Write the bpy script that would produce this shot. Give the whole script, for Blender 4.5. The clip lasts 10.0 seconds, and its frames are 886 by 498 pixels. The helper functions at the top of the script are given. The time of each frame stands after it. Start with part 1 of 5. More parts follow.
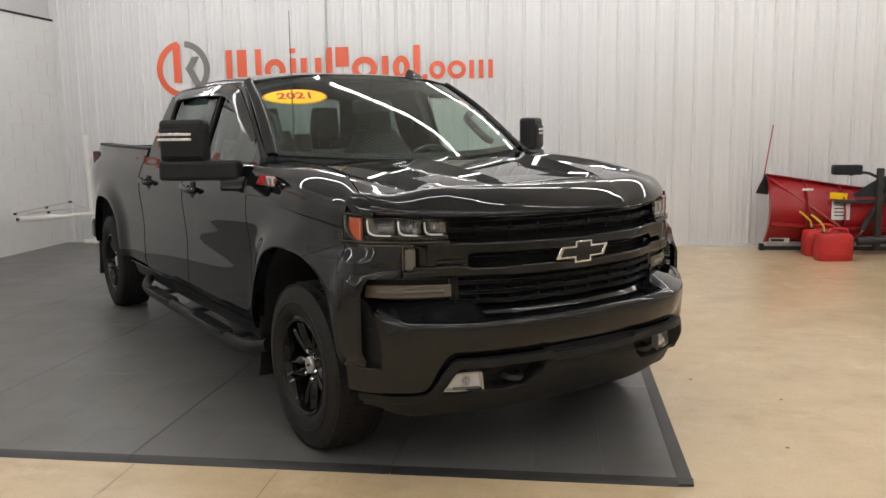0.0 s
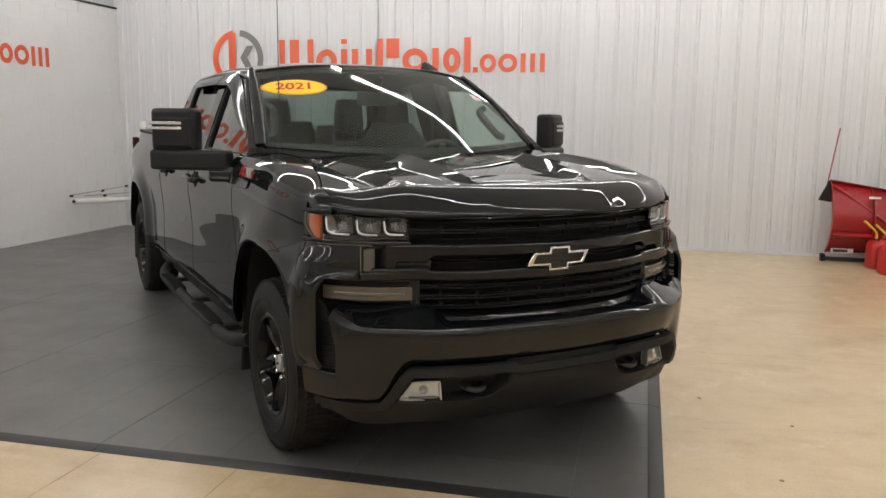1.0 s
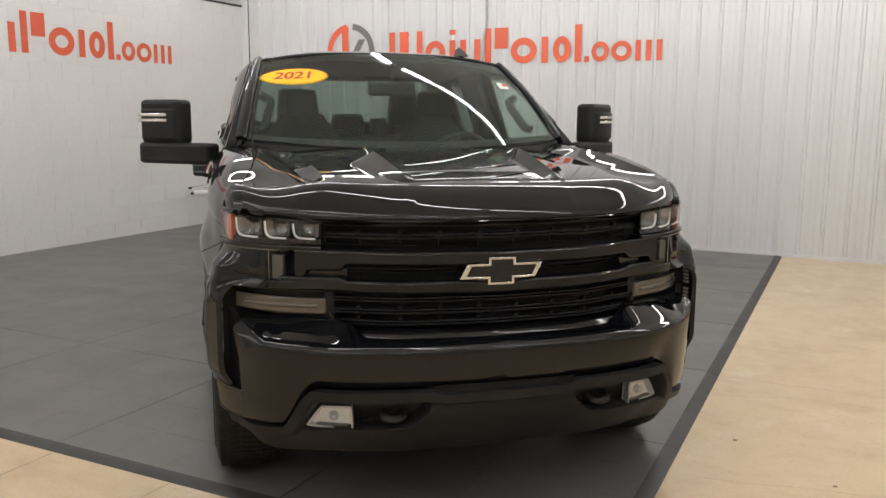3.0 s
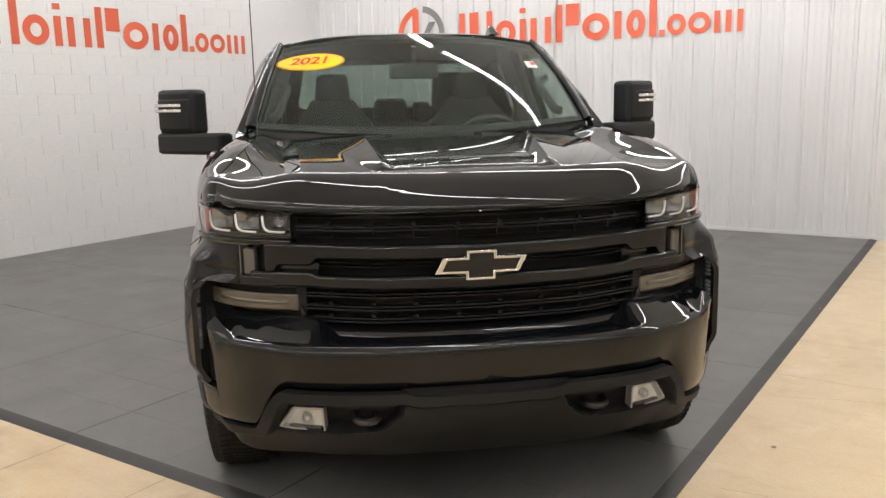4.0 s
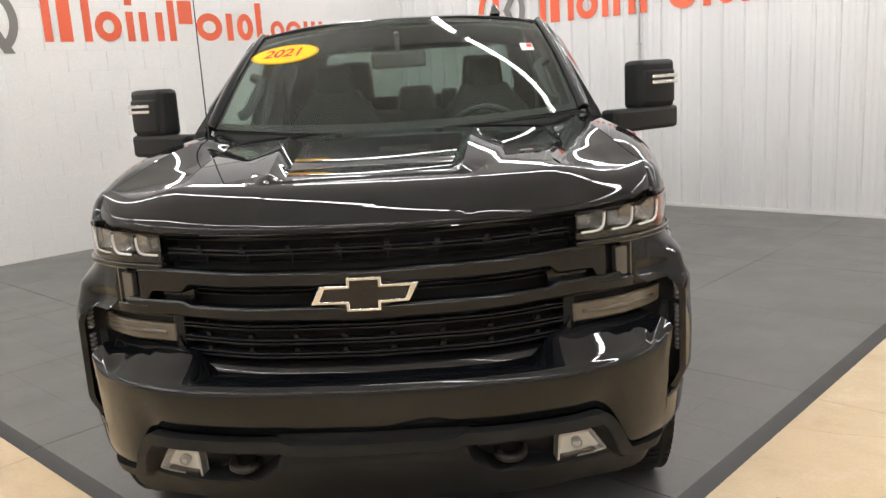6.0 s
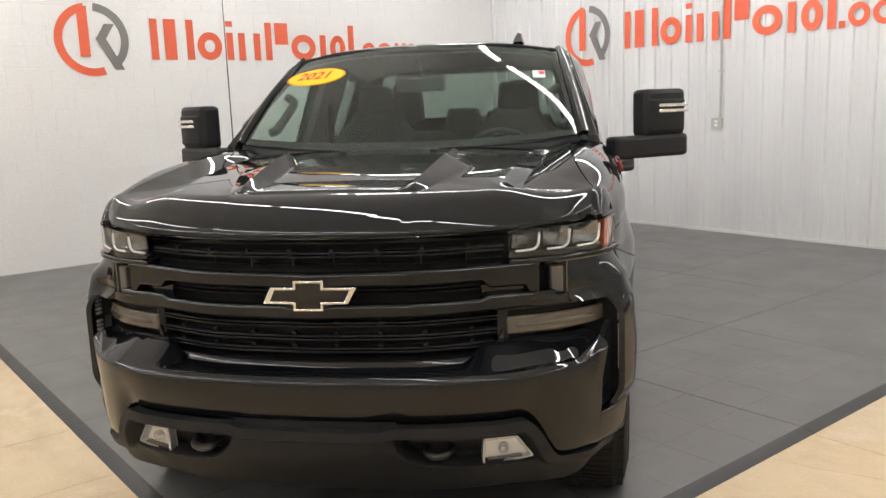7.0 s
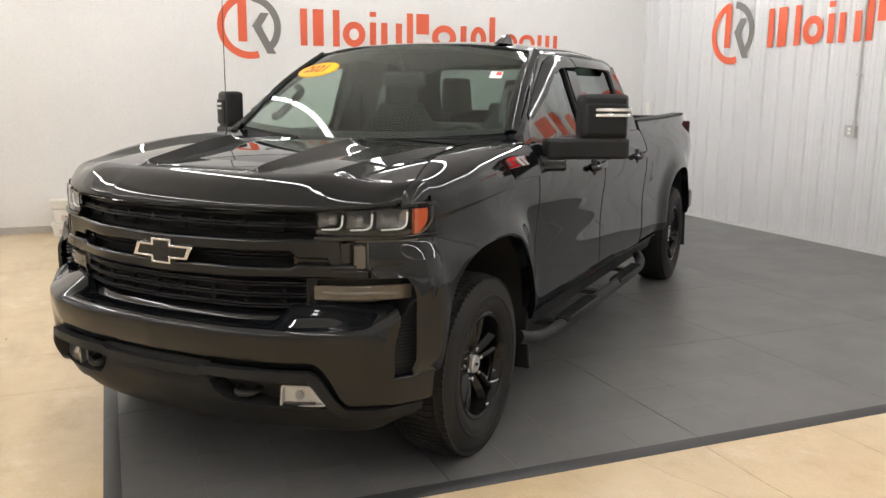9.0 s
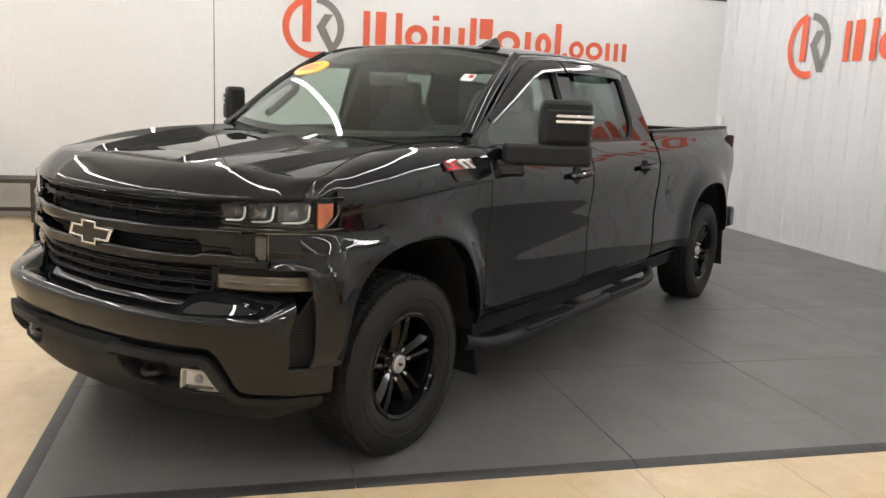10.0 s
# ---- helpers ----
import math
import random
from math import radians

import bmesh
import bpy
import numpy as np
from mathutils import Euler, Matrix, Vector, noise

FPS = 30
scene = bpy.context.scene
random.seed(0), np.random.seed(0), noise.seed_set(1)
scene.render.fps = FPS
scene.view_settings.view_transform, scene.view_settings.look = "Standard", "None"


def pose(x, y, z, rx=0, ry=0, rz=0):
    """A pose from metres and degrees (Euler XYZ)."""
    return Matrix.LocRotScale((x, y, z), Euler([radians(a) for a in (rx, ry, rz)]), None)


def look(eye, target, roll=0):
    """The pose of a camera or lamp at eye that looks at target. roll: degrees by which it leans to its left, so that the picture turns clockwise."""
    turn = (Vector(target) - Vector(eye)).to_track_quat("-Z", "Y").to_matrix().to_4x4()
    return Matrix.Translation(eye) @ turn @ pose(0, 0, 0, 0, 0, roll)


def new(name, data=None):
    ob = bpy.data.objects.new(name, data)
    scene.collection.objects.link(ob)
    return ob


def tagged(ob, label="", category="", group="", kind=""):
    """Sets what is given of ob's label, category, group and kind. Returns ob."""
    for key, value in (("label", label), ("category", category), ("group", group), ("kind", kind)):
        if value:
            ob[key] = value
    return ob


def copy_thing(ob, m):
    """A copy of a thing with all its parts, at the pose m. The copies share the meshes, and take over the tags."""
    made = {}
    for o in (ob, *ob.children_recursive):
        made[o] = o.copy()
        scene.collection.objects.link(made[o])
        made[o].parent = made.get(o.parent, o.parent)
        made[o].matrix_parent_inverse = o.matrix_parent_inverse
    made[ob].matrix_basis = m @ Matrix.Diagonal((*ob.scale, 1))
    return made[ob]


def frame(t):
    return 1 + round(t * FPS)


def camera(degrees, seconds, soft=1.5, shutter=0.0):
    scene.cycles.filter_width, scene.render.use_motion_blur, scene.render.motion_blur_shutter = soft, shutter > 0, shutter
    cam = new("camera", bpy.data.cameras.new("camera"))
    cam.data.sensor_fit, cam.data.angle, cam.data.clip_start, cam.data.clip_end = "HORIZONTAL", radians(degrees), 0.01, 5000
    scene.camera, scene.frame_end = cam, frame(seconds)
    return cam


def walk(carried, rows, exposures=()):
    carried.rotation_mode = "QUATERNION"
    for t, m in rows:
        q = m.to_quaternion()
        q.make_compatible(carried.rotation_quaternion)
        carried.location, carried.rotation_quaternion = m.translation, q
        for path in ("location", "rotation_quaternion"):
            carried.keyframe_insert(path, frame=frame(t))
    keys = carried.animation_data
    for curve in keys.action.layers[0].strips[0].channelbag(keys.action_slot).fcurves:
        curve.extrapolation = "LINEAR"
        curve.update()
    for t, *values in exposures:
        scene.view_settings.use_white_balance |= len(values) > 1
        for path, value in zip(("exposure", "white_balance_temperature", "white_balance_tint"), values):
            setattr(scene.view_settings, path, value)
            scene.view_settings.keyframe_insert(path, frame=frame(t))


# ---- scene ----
cam = camera(56.3, 10.0)
PATH = [
    (0, (0.414, 0.522, 1.479), (0.14, 2.482, 1.192), -0.8),
    (0.5, (0.64, 0.643, 1.493), (0.254, 2.584, 1.204), -1.2),
    (1, (0.85, 0.785, 1.486), (0.383, 2.706, 1.184), 0.6),
    (1.5, (1.112, 0.941, 1.496), (0.536, 2.831, 1.187), 1.4),
    (2, (1.271, 1.135, 1.478), (0.607, 2.996, 1.168), 1.2),
    (2.5, (1.426, 1.331, 1.473), (0.657, 3.151, 1.162), 0.8),
    (4, (1.857, 1.899, 1.468), (0.769, 3.54, 1.113), -1.3),
    (4.5, (1.976, 2.115, 1.481), (0.765, 3.659, 1.096), -2.7),
    (5, (2.04, 2.321, 1.497), (0.778, 3.82, 1.096), -3.4),
    (5.5, (2.067, 2.522, 1.492), (0.805, 4.023, 1.097), -2.9),
    (5.7, (2.109, 2.596, 1.509), (0.826, 4.075, 1.102), -3.1),
    (6.8, (2.599, 2.861, 1.502), (1.072, 4.109, 1.172), -2.6),
    (7, (2.717, 2.926, 1.502), (1.171, 4.148, 1.162), -2.1),
    (7.5, (2.994, 3.112, 1.524), (1.373, 4.221, 1.149), -0.4),
    (8, (3.328, 3.327, 1.537), (1.628, 4.296, 1.125), 0.4),
    (8.5, (3.558, 3.623, 1.518), (1.793, 4.475, 1.116), 0.2),
    (9, (3.772, 3.966, 1.532), (1.949, 4.702, 1.167), 0.5),
    (9.5, (3.946, 4.312, 1.533), (2.072, 4.92, 1.186), 2.0),
    (10, (4.008, 4.709, 1.526), (2.099, 5.187, 1.169), 2.5),
]
EXPOSURES = [(0, -0.34), (2.5, -0.29), (4, 0.07), (4.5, 0.22), (5.5, 0.24), (7, 0.14), (8, 0.13), (10, 0.14)]
walk(cam, [(t, look(eye, target, roll)) for t, eye, target, roll in PATH], EXPOSURES)

# ---- light ----
world = bpy.data.worlds.new("world")
scene.world = world
world.use_nodes = True
world.node_tree.nodes["Background"].inputs[0].default_value = (0.55, 0.6, 0.7, 1)
world.node_tree.nodes["Background"].inputs[1].default_value = 0.02
TUBE_POWER = 37.0


# ---- materials ----
def mat(name, color, rough=0.5, metal=0.0, **more):
    m = bpy.data.materials.new(name)
    m.use_nodes = True
    b = m.node_tree.nodes["Principled BSDF"]
    b.inputs["Base Color"].default_value = (*color, 1)
    b.inputs["Roughness"].default_value = rough
    b.inputs["Metallic"].default_value = metal
    for key, value in more.items():
        b.inputs[key.replace("_", " ")].default_value = value
    return m


def node(m, kind, links=(), **values):
    n = m.node_tree.nodes.new(kind)
    for key, value in values.items():
        n.inputs[key.replace("_", " ")].default_value = value
    for key, out in links:
        m.node_tree.links.new(out, n.inputs[key])
    return n


def coords(m, scale=(1, 1, 1)):
    g = node(m, "ShaderNodeNewGeometry")
    mp = node(m, "ShaderNodeMapping", [("Vector", g.outputs["Position"])])
    mp.inputs["Scale"].default_value = scale
    return mp.outputs["Vector"]


def noise_of(m, scale, detail=3.0, rough=0.55, stretch=(1, 1, 1)):
    return node(m, "ShaderNodeTexNoise", [("Vector", coords(m, stretch))], Scale=scale, Detail=detail, Roughness=rough).outputs["Fac"]


def ramp(m, fac, stops):
    r = node(m, "ShaderNodeValToRGB", [("Fac", fac)])
    e = r.color_ramp.elements
    while len(e) < len(stops):
        e.new(0.5)
    for k, (p, c) in zip(e, stops):
        k.position, k.color = p, (*c, 1) if len(c) == 3 else c
    return r.outputs["Color"]


def mixed(m, fac, a, b, mode="MIX"):
    x = m.node_tree.nodes.new("ShaderNodeMix")
    x.data_type, x.blend_type = "RGBA", mode
    for sock, v in ((x.inputs[0], fac), (x.inputs[6], a), (x.inputs[7], b)):
        if isinstance(v, (int, float)):
            sock.default_value = v
        elif isinstance(v, tuple):
            sock.default_value = (*v, 1)
        else:
            m.node_tree.links.new(v, sock)
    return x.outputs[2]


def into(m, sock, out):
    m.node_tree.links.new(out, m.node_tree.nodes["Principled BSDF"].inputs[sock])
    return m


def bump(m, height, strength=0.2, distance=0.01):
    n = node(m, "ShaderNodeBump", [("Height", height)], Strength=strength, Distance=distance)
    return into(m, "Normal", n.outputs["Normal"])


def varied(name, a, b, scale, rough, strength=0.1, fine=200.0, metal=0.0, distance=0.002, stretch=(1, 1, 1)):
    """A surface with broad stains and a fine grain."""
    m = mat(name, a, rough, metal)
    broad = noise_of(m, scale, 4, stretch=stretch)
    grain = noise_of(m, fine, 2)
    c = ramp(m, broad, [(0.3, a), (0.7, b)])
    c = mixed(m, 0.25, c, ramp(m, grain, [(0.3, tuple(v * 0.7 for v in a)), (0.7, tuple(min(1, v * 1.25) for v in b))]))
    into(m, "Base Color", c)
    into(m, "Roughness", ramp(m, broad, [(0.2, (rough * 0.85,) * 3), (0.8, (min(1, rough * 1.15),) * 3)]))
    return bump(m, grain, strength, distance)


def car_paint():
    m = mat("black_paint", (0.0035, 0.0035, 0.004), 0.35, Coat_Weight=1.0, Coat_Roughness=0.012, Coat_IOR=1.45, Specular_IOR_Level=0.0)
    into(m, "Base Color", ramp(m, noise_of(m, 900, 1), [(0.45, (0.004, 0.0046, 0.0056)), (0.75, (0.007, 0.0082, 0.0098))]))
    n = node(m, "ShaderNodeBump", [("Height", noise_of(m, 90, 1))], Strength=0.012, Distance=0.002)
    m.node_tree.links.new(n.outputs["Normal"], m.node_tree.nodes["Principled BSDF"].inputs["Coat Normal"])
    return m


def glass(name, tint, rough=0.0, IOR=1.33):
    return mat(name, tint, rough, Transmission_Weight=1.0, IOR=IOR)


PAINT = car_paint()
GLOSS = mat("gloss_black_trim", (0.006, 0.006, 0.007), 0.09)
PLASTIC = varied("grained_black_plastic", (0.011, 0.0115, 0.0125), (0.017, 0.0178, 0.019), 6, 0.5, 0.25, 700)
VALANCE = varied("grey_textured_plastic", (0.010, 0.0105, 0.0115), (0.015, 0.0158, 0.017), 5, 0.55, 0.25, 800)
DARK = mat("dark_cavity", (0.004, 0.004, 0.004), 0.8)
GRILLE = mat("satin_black_grille", (0.0055, 0.0062, 0.0078), 0.34, Specular_IOR_Level=0.25)
RUBBER = varied("tyre_rubber", (0.011, 0.0109, 0.0106), (0.018, 0.0176, 0.0169), 9, 0.62, 0.3, 300)
for m in (RUBBER, PLASTIC, VALANCE):
    m.node_tree.nodes["Principled BSDF"].inputs["Specular IOR Level"].default_value = 0.22
RIM = mat("black_wheel_paint", (0.003, 0.0033, 0.0038), 0.07, Specular_IOR_Level=0.32)
CHROME = mat("chrome", (0.82, 0.82, 0.82), 0.06, 1.0)
SATIN = mat("satin_silver", (0.17, 0.165, 0.155), 0.3, 1.0)
UPRIGHT = mat("dark_satin_trim", (0.12, 0.115, 0.105), 0.3, 0.6)
SILVER = mat("bright_silver", (0.62, 0.62, 0.62), 0.28, 0.8)
WINDSHIELD = glass("windshield_glass", (0.67, 0.78, 0.725), IOR=1.35)
SIDEGLASS = glass("side_glass", (0.70, 0.80, 0.76))
TINTED = glass("tinted_glass", (0.30, 0.36, 0.335))
CLEAR = glass("clear_lens", (0.96, 0.97, 0.98))
AMBER = mat("amber_lens", (0.40, 0.085, 0.03), 0.12, Coat_Weight=1.0, Coat_Roughness=0.03)
RED_LENS = mat("red_lens", (0.05, 0.004, 0.004), 0.1)
FROSTED = varied("frosted_lamp", (0.075, 0.064, 0.049), (0.12, 0.102, 0.08), 8, 0.12, 0.05, 300)
REFLECTOR = mat("lamp_reflector", (0.75, 0.75, 0.73), 0.12, 1.0)
SMOKED = mat("smoked_reflector", (0.24, 0.24, 0.245), 0.12, 1.0)
# matt white in place of a mirror: the bowl's shine is painted in
FOG_WHITE = mat("fog_lamp_reflector", (0.88, 0.85, 0.78), 0.4, 0.0)
GUIDE = mat("white_light_guide", (0.6, 0.58, 0.54), 0.25)
SEAT = varied("charcoal_seat_cloth", (0.016, 0.016, 0.016), (0.024, 0.024, 0.0235), 12, 0.85, 0.3, 900)
DASH = varied("dark_dash_plastic", (0.017, 0.0172, 0.017), (0.025, 0.0252, 0.025), 8, 0.55, 0.2, 700)
LINER = varied("grey_headliner", (0.036, 0.036, 0.035), (0.048, 0.048, 0.046), 8, 0.9, 0.2, 600)
YELLOW = mat("yellow_sticker", (0.95, 0.62, 0.0), 0.3)
STICK_RED = mat("red_print", (0.55, 0.02, 0.012), 0.35)
BADGE_SILVER = mat("badge_silver", (0.52, 0.52, 0.52), 0.25, 0.2)
BADGE_RED = mat("badge_red", (0.55, 0.012, 0.02), 0.2, Coat_Weight=1.0)
BADGE_DARK = mat("badge_dark", (0.10, 0.012, 0.014), 0.3)
PAPER = mat("white_paper", (0.75, 0.74, 0.72), 0.6)
ORANGE = varied("orange_sign_vinyl", (0.68, 0.105, 0.045), (0.74, 0.13, 0.056), 2, 0.45, 0.05, 300)
SIGN_GREY = varied("grey_sign_vinyl", (0.17, 0.16, 0.15), (0.21, 0.20, 0.185), 2, 0.45, 0.05, 300)
PLOW_RED = varied("red_plow_paint", (0.25, 0.006, 0.010), (0.34, 0.011, 0.014), 3, 0.28, 0.05, 200)
CAN_RED = varied("red_can_plastic", (0.42, 0.014, 0.015), (0.52, 0.024, 0.022), 6, 0.42, 0.1, 300)
STEEL = varied("dark_steel", (0.02, 0.02, 0.022), (0.05, 0.048, 0.045), 10, 0.45, 0.15, 200, 0.5)
GALV = varied("galvanised_steel", (0.40, 0.40, 0.39), (0.50, 0.49, 0.47), 12, 0.45, 0.1, 200, 0.15)
PVC = varied("white_pvc", (0.74, 0.72, 0.67), (0.80, 0.78, 0.74), 5, 0.4, 0.05, 200)
BENCH = varied("dark_brown_bench_wood", (0.028, 0.022, 0.018), (0.05, 0.04, 0.033), 6, 0.5, 0.2, 120, stretch=(1, 8, 8))
BUCKET = varied("white_bucket_plastic", (0.72, 0.70, 0.64), (0.80, 0.78, 0.73), 4, 0.45, 0.1, 200)
TUB_LABEL = mat("faded_label", (0.62, 0.50, 0.46), 0.6)
BUNGEE = mat("yellow_hose", (0.62, 0.42, 0.05), 0.5)


def painted_block():
    m = varied("white_painted_block", (0.745, 0.740, 0.726), (0.795, 0.790, 0.776), 0.8, 0.55, 0.25, 130, distance=0.003)
    return m


def white_metal():
    m = mat("white_painted_metal", (0.78, 0.775, 0.77), 0.35)
    streak = noise_of(m, 1.2, 4, stretch=(3, 3, 0.25))
    into(m, "Base Color", ramp(m, streak, [(0.3, (0.612, 0.612, 0.613)), (0.65, (0.650, 0.650, 0.652))]))
    return bump(m, noise_of(m, 4, 2, stretch=(1, 1, 0.15)), 0.03, 0.006)


def concrete():
    m = mat("tan_sealed_concrete", (0.5, 0.4, 0.28), 0.3)
    broad, mid, grain = noise_of(m, 0.35, 3, 0.5), noise_of(m, 7, 6, 0.75), noise_of(m, 70, 4, 0.7)
    c = ramp(m, broad, [(0.3, (0.57, 0.43, 0.257)), (0.5, (0.61, 0.47, 0.29)), (0.7, (0.645, 0.50, 0.32))])
    c = mixed(m, 0.22, c, ramp(m, mid, [(0.3, (0.56, 0.42, 0.245)), (0.5, (0.68, 0.53, 0.335)), (0.7, (0.76, 0.615, 0.42))]))
    c = mixed(m, 0.25, c, ramp(m, grain, [(0.3, (0.55, 0.42, 0.255)), (0.7, (0.77, 0.63, 0.43))]))
    # tyre scuffs dragged along the bay, and a few soft grey smudges
    drag = noise_of(m, 0.8, 3, 0.5, (1.0, 4.5, 1.0))
    c = mixed(m, ramp(m, drag, [(0.60, (0, 0, 0)), (0.66, (0.12,) * 3), (0.72, (0.24,) * 3)]), c, (0.40, 0.31, 0.195))
    smudge = noise_of(m, 1.3, 8, 0.72, (1.0, 1.4, 1.0))
    c = mixed(m, ramp(m, smudge, [(0.47, (0, 0, 0)), (0.56, (0.14,) * 3), (0.66, (0.45,) * 3)]), c, (0.44, 0.325, 0.19))
    blot = noise_of(m, 4.5, 9, 0.8, (1.6, 1.0, 1.0))
    c = mixed(m, ramp(m, blot, [(0.57, (0, 0, 0)), (0.63, (0.16,) * 3), (0.74, (0.45,) * 3)]), c, (0.47, 0.35, 0.21))
    pale = noise_of(m, 2.2, 7, 0.75)
    c = mixed(m, ramp(m, pale, [(0.56, (0, 0, 0)), (0.68, (0.5,) * 3)]), c, (0.74, 0.61, 0.43))
    fleck = noise_of(m, 28, 5, 0.8)
    c = mixed(m, ramp(m, fleck, [(0.62, (0, 0, 0)), (0.72, (0.45,) * 3)]), c, (0.42, 0.32, 0.21))
    into(m, "Base Color", c)
    into(m, "Roughness", ramp(m, mid, [(0.3, (0.16,) * 3), (0.7, (0.25,) * 3)]))
    return bump(m, grain, 0.04, 0.002)


def mat_rubber():
    m = mat("grey_rubber_tile", (0.075, 0.075, 0.075), 0.5)
    info = node(m, "ShaderNodeObjectInfo")
    c = ramp(m, noise_of(m, 1.6, 6, 0.7), [(0.3, (0.097, 0.095, 0.093)), (0.7, (0.150, 0.148, 0.143))])
    c = mixed(m, 0.25, c, ramp(m, info.outputs["Random"], [(0.0, (0.099, 0.097, 0.095)), (1.0, (0.137, 0.134, 0.130))]))
    speck = noise_of(m, 150, 3, 0.7)
    c = mixed(m, 0.35, c, ramp(m, speck, [(0.35, (0.07, 0.069, 0.067)), (0.65, (0.165, 0.162, 0.157))]))
    scuff = noise_of(m, 20, 8, 0.8)
    c = mixed(m, ramp(m, scuff, [(0.64, (0, 0, 0)), (0.8, (0.4, 0.4, 0.4))]), c, (0.175, 0.170, 0.162))
    into(m, "Base Color", c)
    into(m, "Roughness", ramp(m, noise_of(m, 2.5, 4), [(0.3, (0.32,) * 3), (0.7, (0.42,) * 3)]))
    w = node(m, "ShaderNodeTexWave", [("Vector", coords(m))], Scale=26.0, Distortion=0.0)
    return bump(m, w.outputs["Fac"], 0.07, 0.002)


BLOCK = painted_block()
JOINT = varied("painted_mortar", (0.73, 0.725, 0.705), (0.78, 0.775, 0.755), 1, 0.6, 0.2, 150)
SHEET = white_metal()
CONCRETE = concrete()
MAT = mat_rubber()
EDGE = varied("black_rubber_edging", (0.022, 0.022, 0.023), (0.034, 0.033, 0.032), 3, 0.5, 0.1, 200)
CEIL = varied("pale_ceiling_deck", (0.58, 0.57, 0.55), (0.66, 0.65, 0.63), 1, 0.6, 0.1, 100)
TUBE = mat("lamp_tube", (0.9, 0.9, 0.9), 0.4)
TUBE.node_tree.nodes["Principled BSDF"].inputs["Emission Color"].default_value = (0.985, 0.97, 0.965, 1)
TUBE.node_tree.nodes["Principled BSDF"].inputs["Emission Strength"].default_value = TUBE_POWER
WHITE = mat("white_enamel", (0.8, 0.8, 0.78), 0.35)
CRACK = varied("dark_joint_filler", (0.20, 0.145, 0.09), (0.44, 0.335, 0.215), 2.5, 0.8, 0.1, 100)


# ---- shape helpers ----
def finish(bm, sharp=32):
    bmesh.ops.remove_doubles(bm, verts=bm.verts, dist=1e-5)
    bmesh.ops.recalc_face_normals(bm, faces=bm.faces)
    for f in bm.faces:
        f.smooth = True
    for e in bm.edges:
        e.smooth = len(e.link_faces) == 2 and e.calc_face_angle(0.0) < radians(sharp)
    return bm


def part(name, bm, material, parent=None, label="", bevel=0.0, sharp=32, place=None):
    """Links a bmesh as one mesh object, under a thing or a part where one is given."""
    finish(bm, sharp)
    me = bpy.data.meshes.new(name)
    bm.to_mesh(me)
    bm.free()
    me.materials.append(material)
    ob = new(name, me)
    ob.parent = parent
    if place is not None:
        ob.matrix_basis = place
    if label:
        ob["label"] = label
    if bevel:
        b = ob.modifiers.new("bevel", "BEVEL")
        b.width, b.segments, b.limit_method, b.angle_limit = bevel, 2, "ANGLE", radians(38)
    return ob


def empty(name, place=None):
    ob = new(name)
    ob.empty_display_size = 0.1
    if place is not None:
        ob.matrix_basis = place
    return ob


def add_box(bm, lo, hi, m=None):
    r = bmesh.ops.create_cube(bm, size=1.0)
    for v in r["verts"]:
        v.co = Vector([(a + b) / 2 + c * (b - a) for a, b, c in zip(lo, hi, v.co)])
        if m is not None:
            v.co = m @ v.co
    return r["verts"]


def box(lo, hi, m=None):
    bm = bmesh.new()
    add_box(bm, lo, hi, m)
    return bm


def add_tube(bm, path, radius, n=10, caps=True):
    """A round bar along a list of points; radius: a number, or one for each point."""
    pts = [Vector(p) for p in path]
    radii = radius if isinstance(radius, (list, tuple)) else [radius] * len(pts)
    rings, side = [], None
    for k, p in enumerate(pts):
        way = (pts[min(k + 1, len(pts) - 1)] - pts[max(k - 1, 0)]).normalized()
        if side is None:
            side = way.orthogonal().normalized()
        side = (side - way * side.dot(way)).normalized()
        up = way.cross(side)
        rings.append([bm.verts.new(p + radii[k] * (math.cos(a) * side + math.sin(a) * up)) for a in np.linspace(0, 2 * math.pi, n, endpoint=False).tolist()])
    for a, b in zip(rings, rings[1:]):
        for i in range(n):
            bm.faces.new((a[i], a[(i + 1) % n], b[(i + 1) % n], b[i]))
    if caps:
        bm.faces.new(rings[0][::-1])
        bm.faces.new(rings[-1])


def tube(path, radius, n=10):
    bm = bmesh.new()
    add_tube(bm, path, radius, n)
    return bm


def smooth_path(pts, n=8):
    """A smooth line through points."""
    p = [Vector(v) for v in pts]
    p = [2 * p[0] - p[1]] + p + [2 * p[-1] - p[-2]]
    out = []
    for a, b, c, d in zip(p, p[1:], p[2:], p[3:]):
        for t in np.linspace(0, 1, n, endpoint=False).tolist():
            out.append(0.5 * (2 * b + (c - a) * t + (2 * a - 5 * b + 4 * c - d) * t * t + (3 * b - a - 3 * c + d) * t**3))
    return out + [p[-2]]


def lathe(profile, n=48, axis="y", closed=False, a0=0.0, a1=2 * math.pi):
    """Turns (radius, along) pairs about an axis."""
    bm = bmesh.new()
    full = abs(a1 - a0 - 2 * math.pi) < 1e-6
    rings = []
    for a in np.linspace(a0, a1, n, endpoint=not full):
        ring = []
        for r, y in profile:
            c, s = r * math.cos(a), r * math.sin(a)
            ring.append(bm.verts.new({"y": (c, y, s), "z": (c, s, y), "x": (y, c, s)}[axis]))
        rings.append(ring)
    if full:
        rings.append(rings[0])
    m = len(profile)
    for a, b in zip(rings, rings[1:]):
        for i in range(m if closed else m - 1):
            j = (i + 1) % m
            try:
                bm.faces.new((a[i], a[j], b[j], b[i]))
            except ValueError:
                pass
    return bm


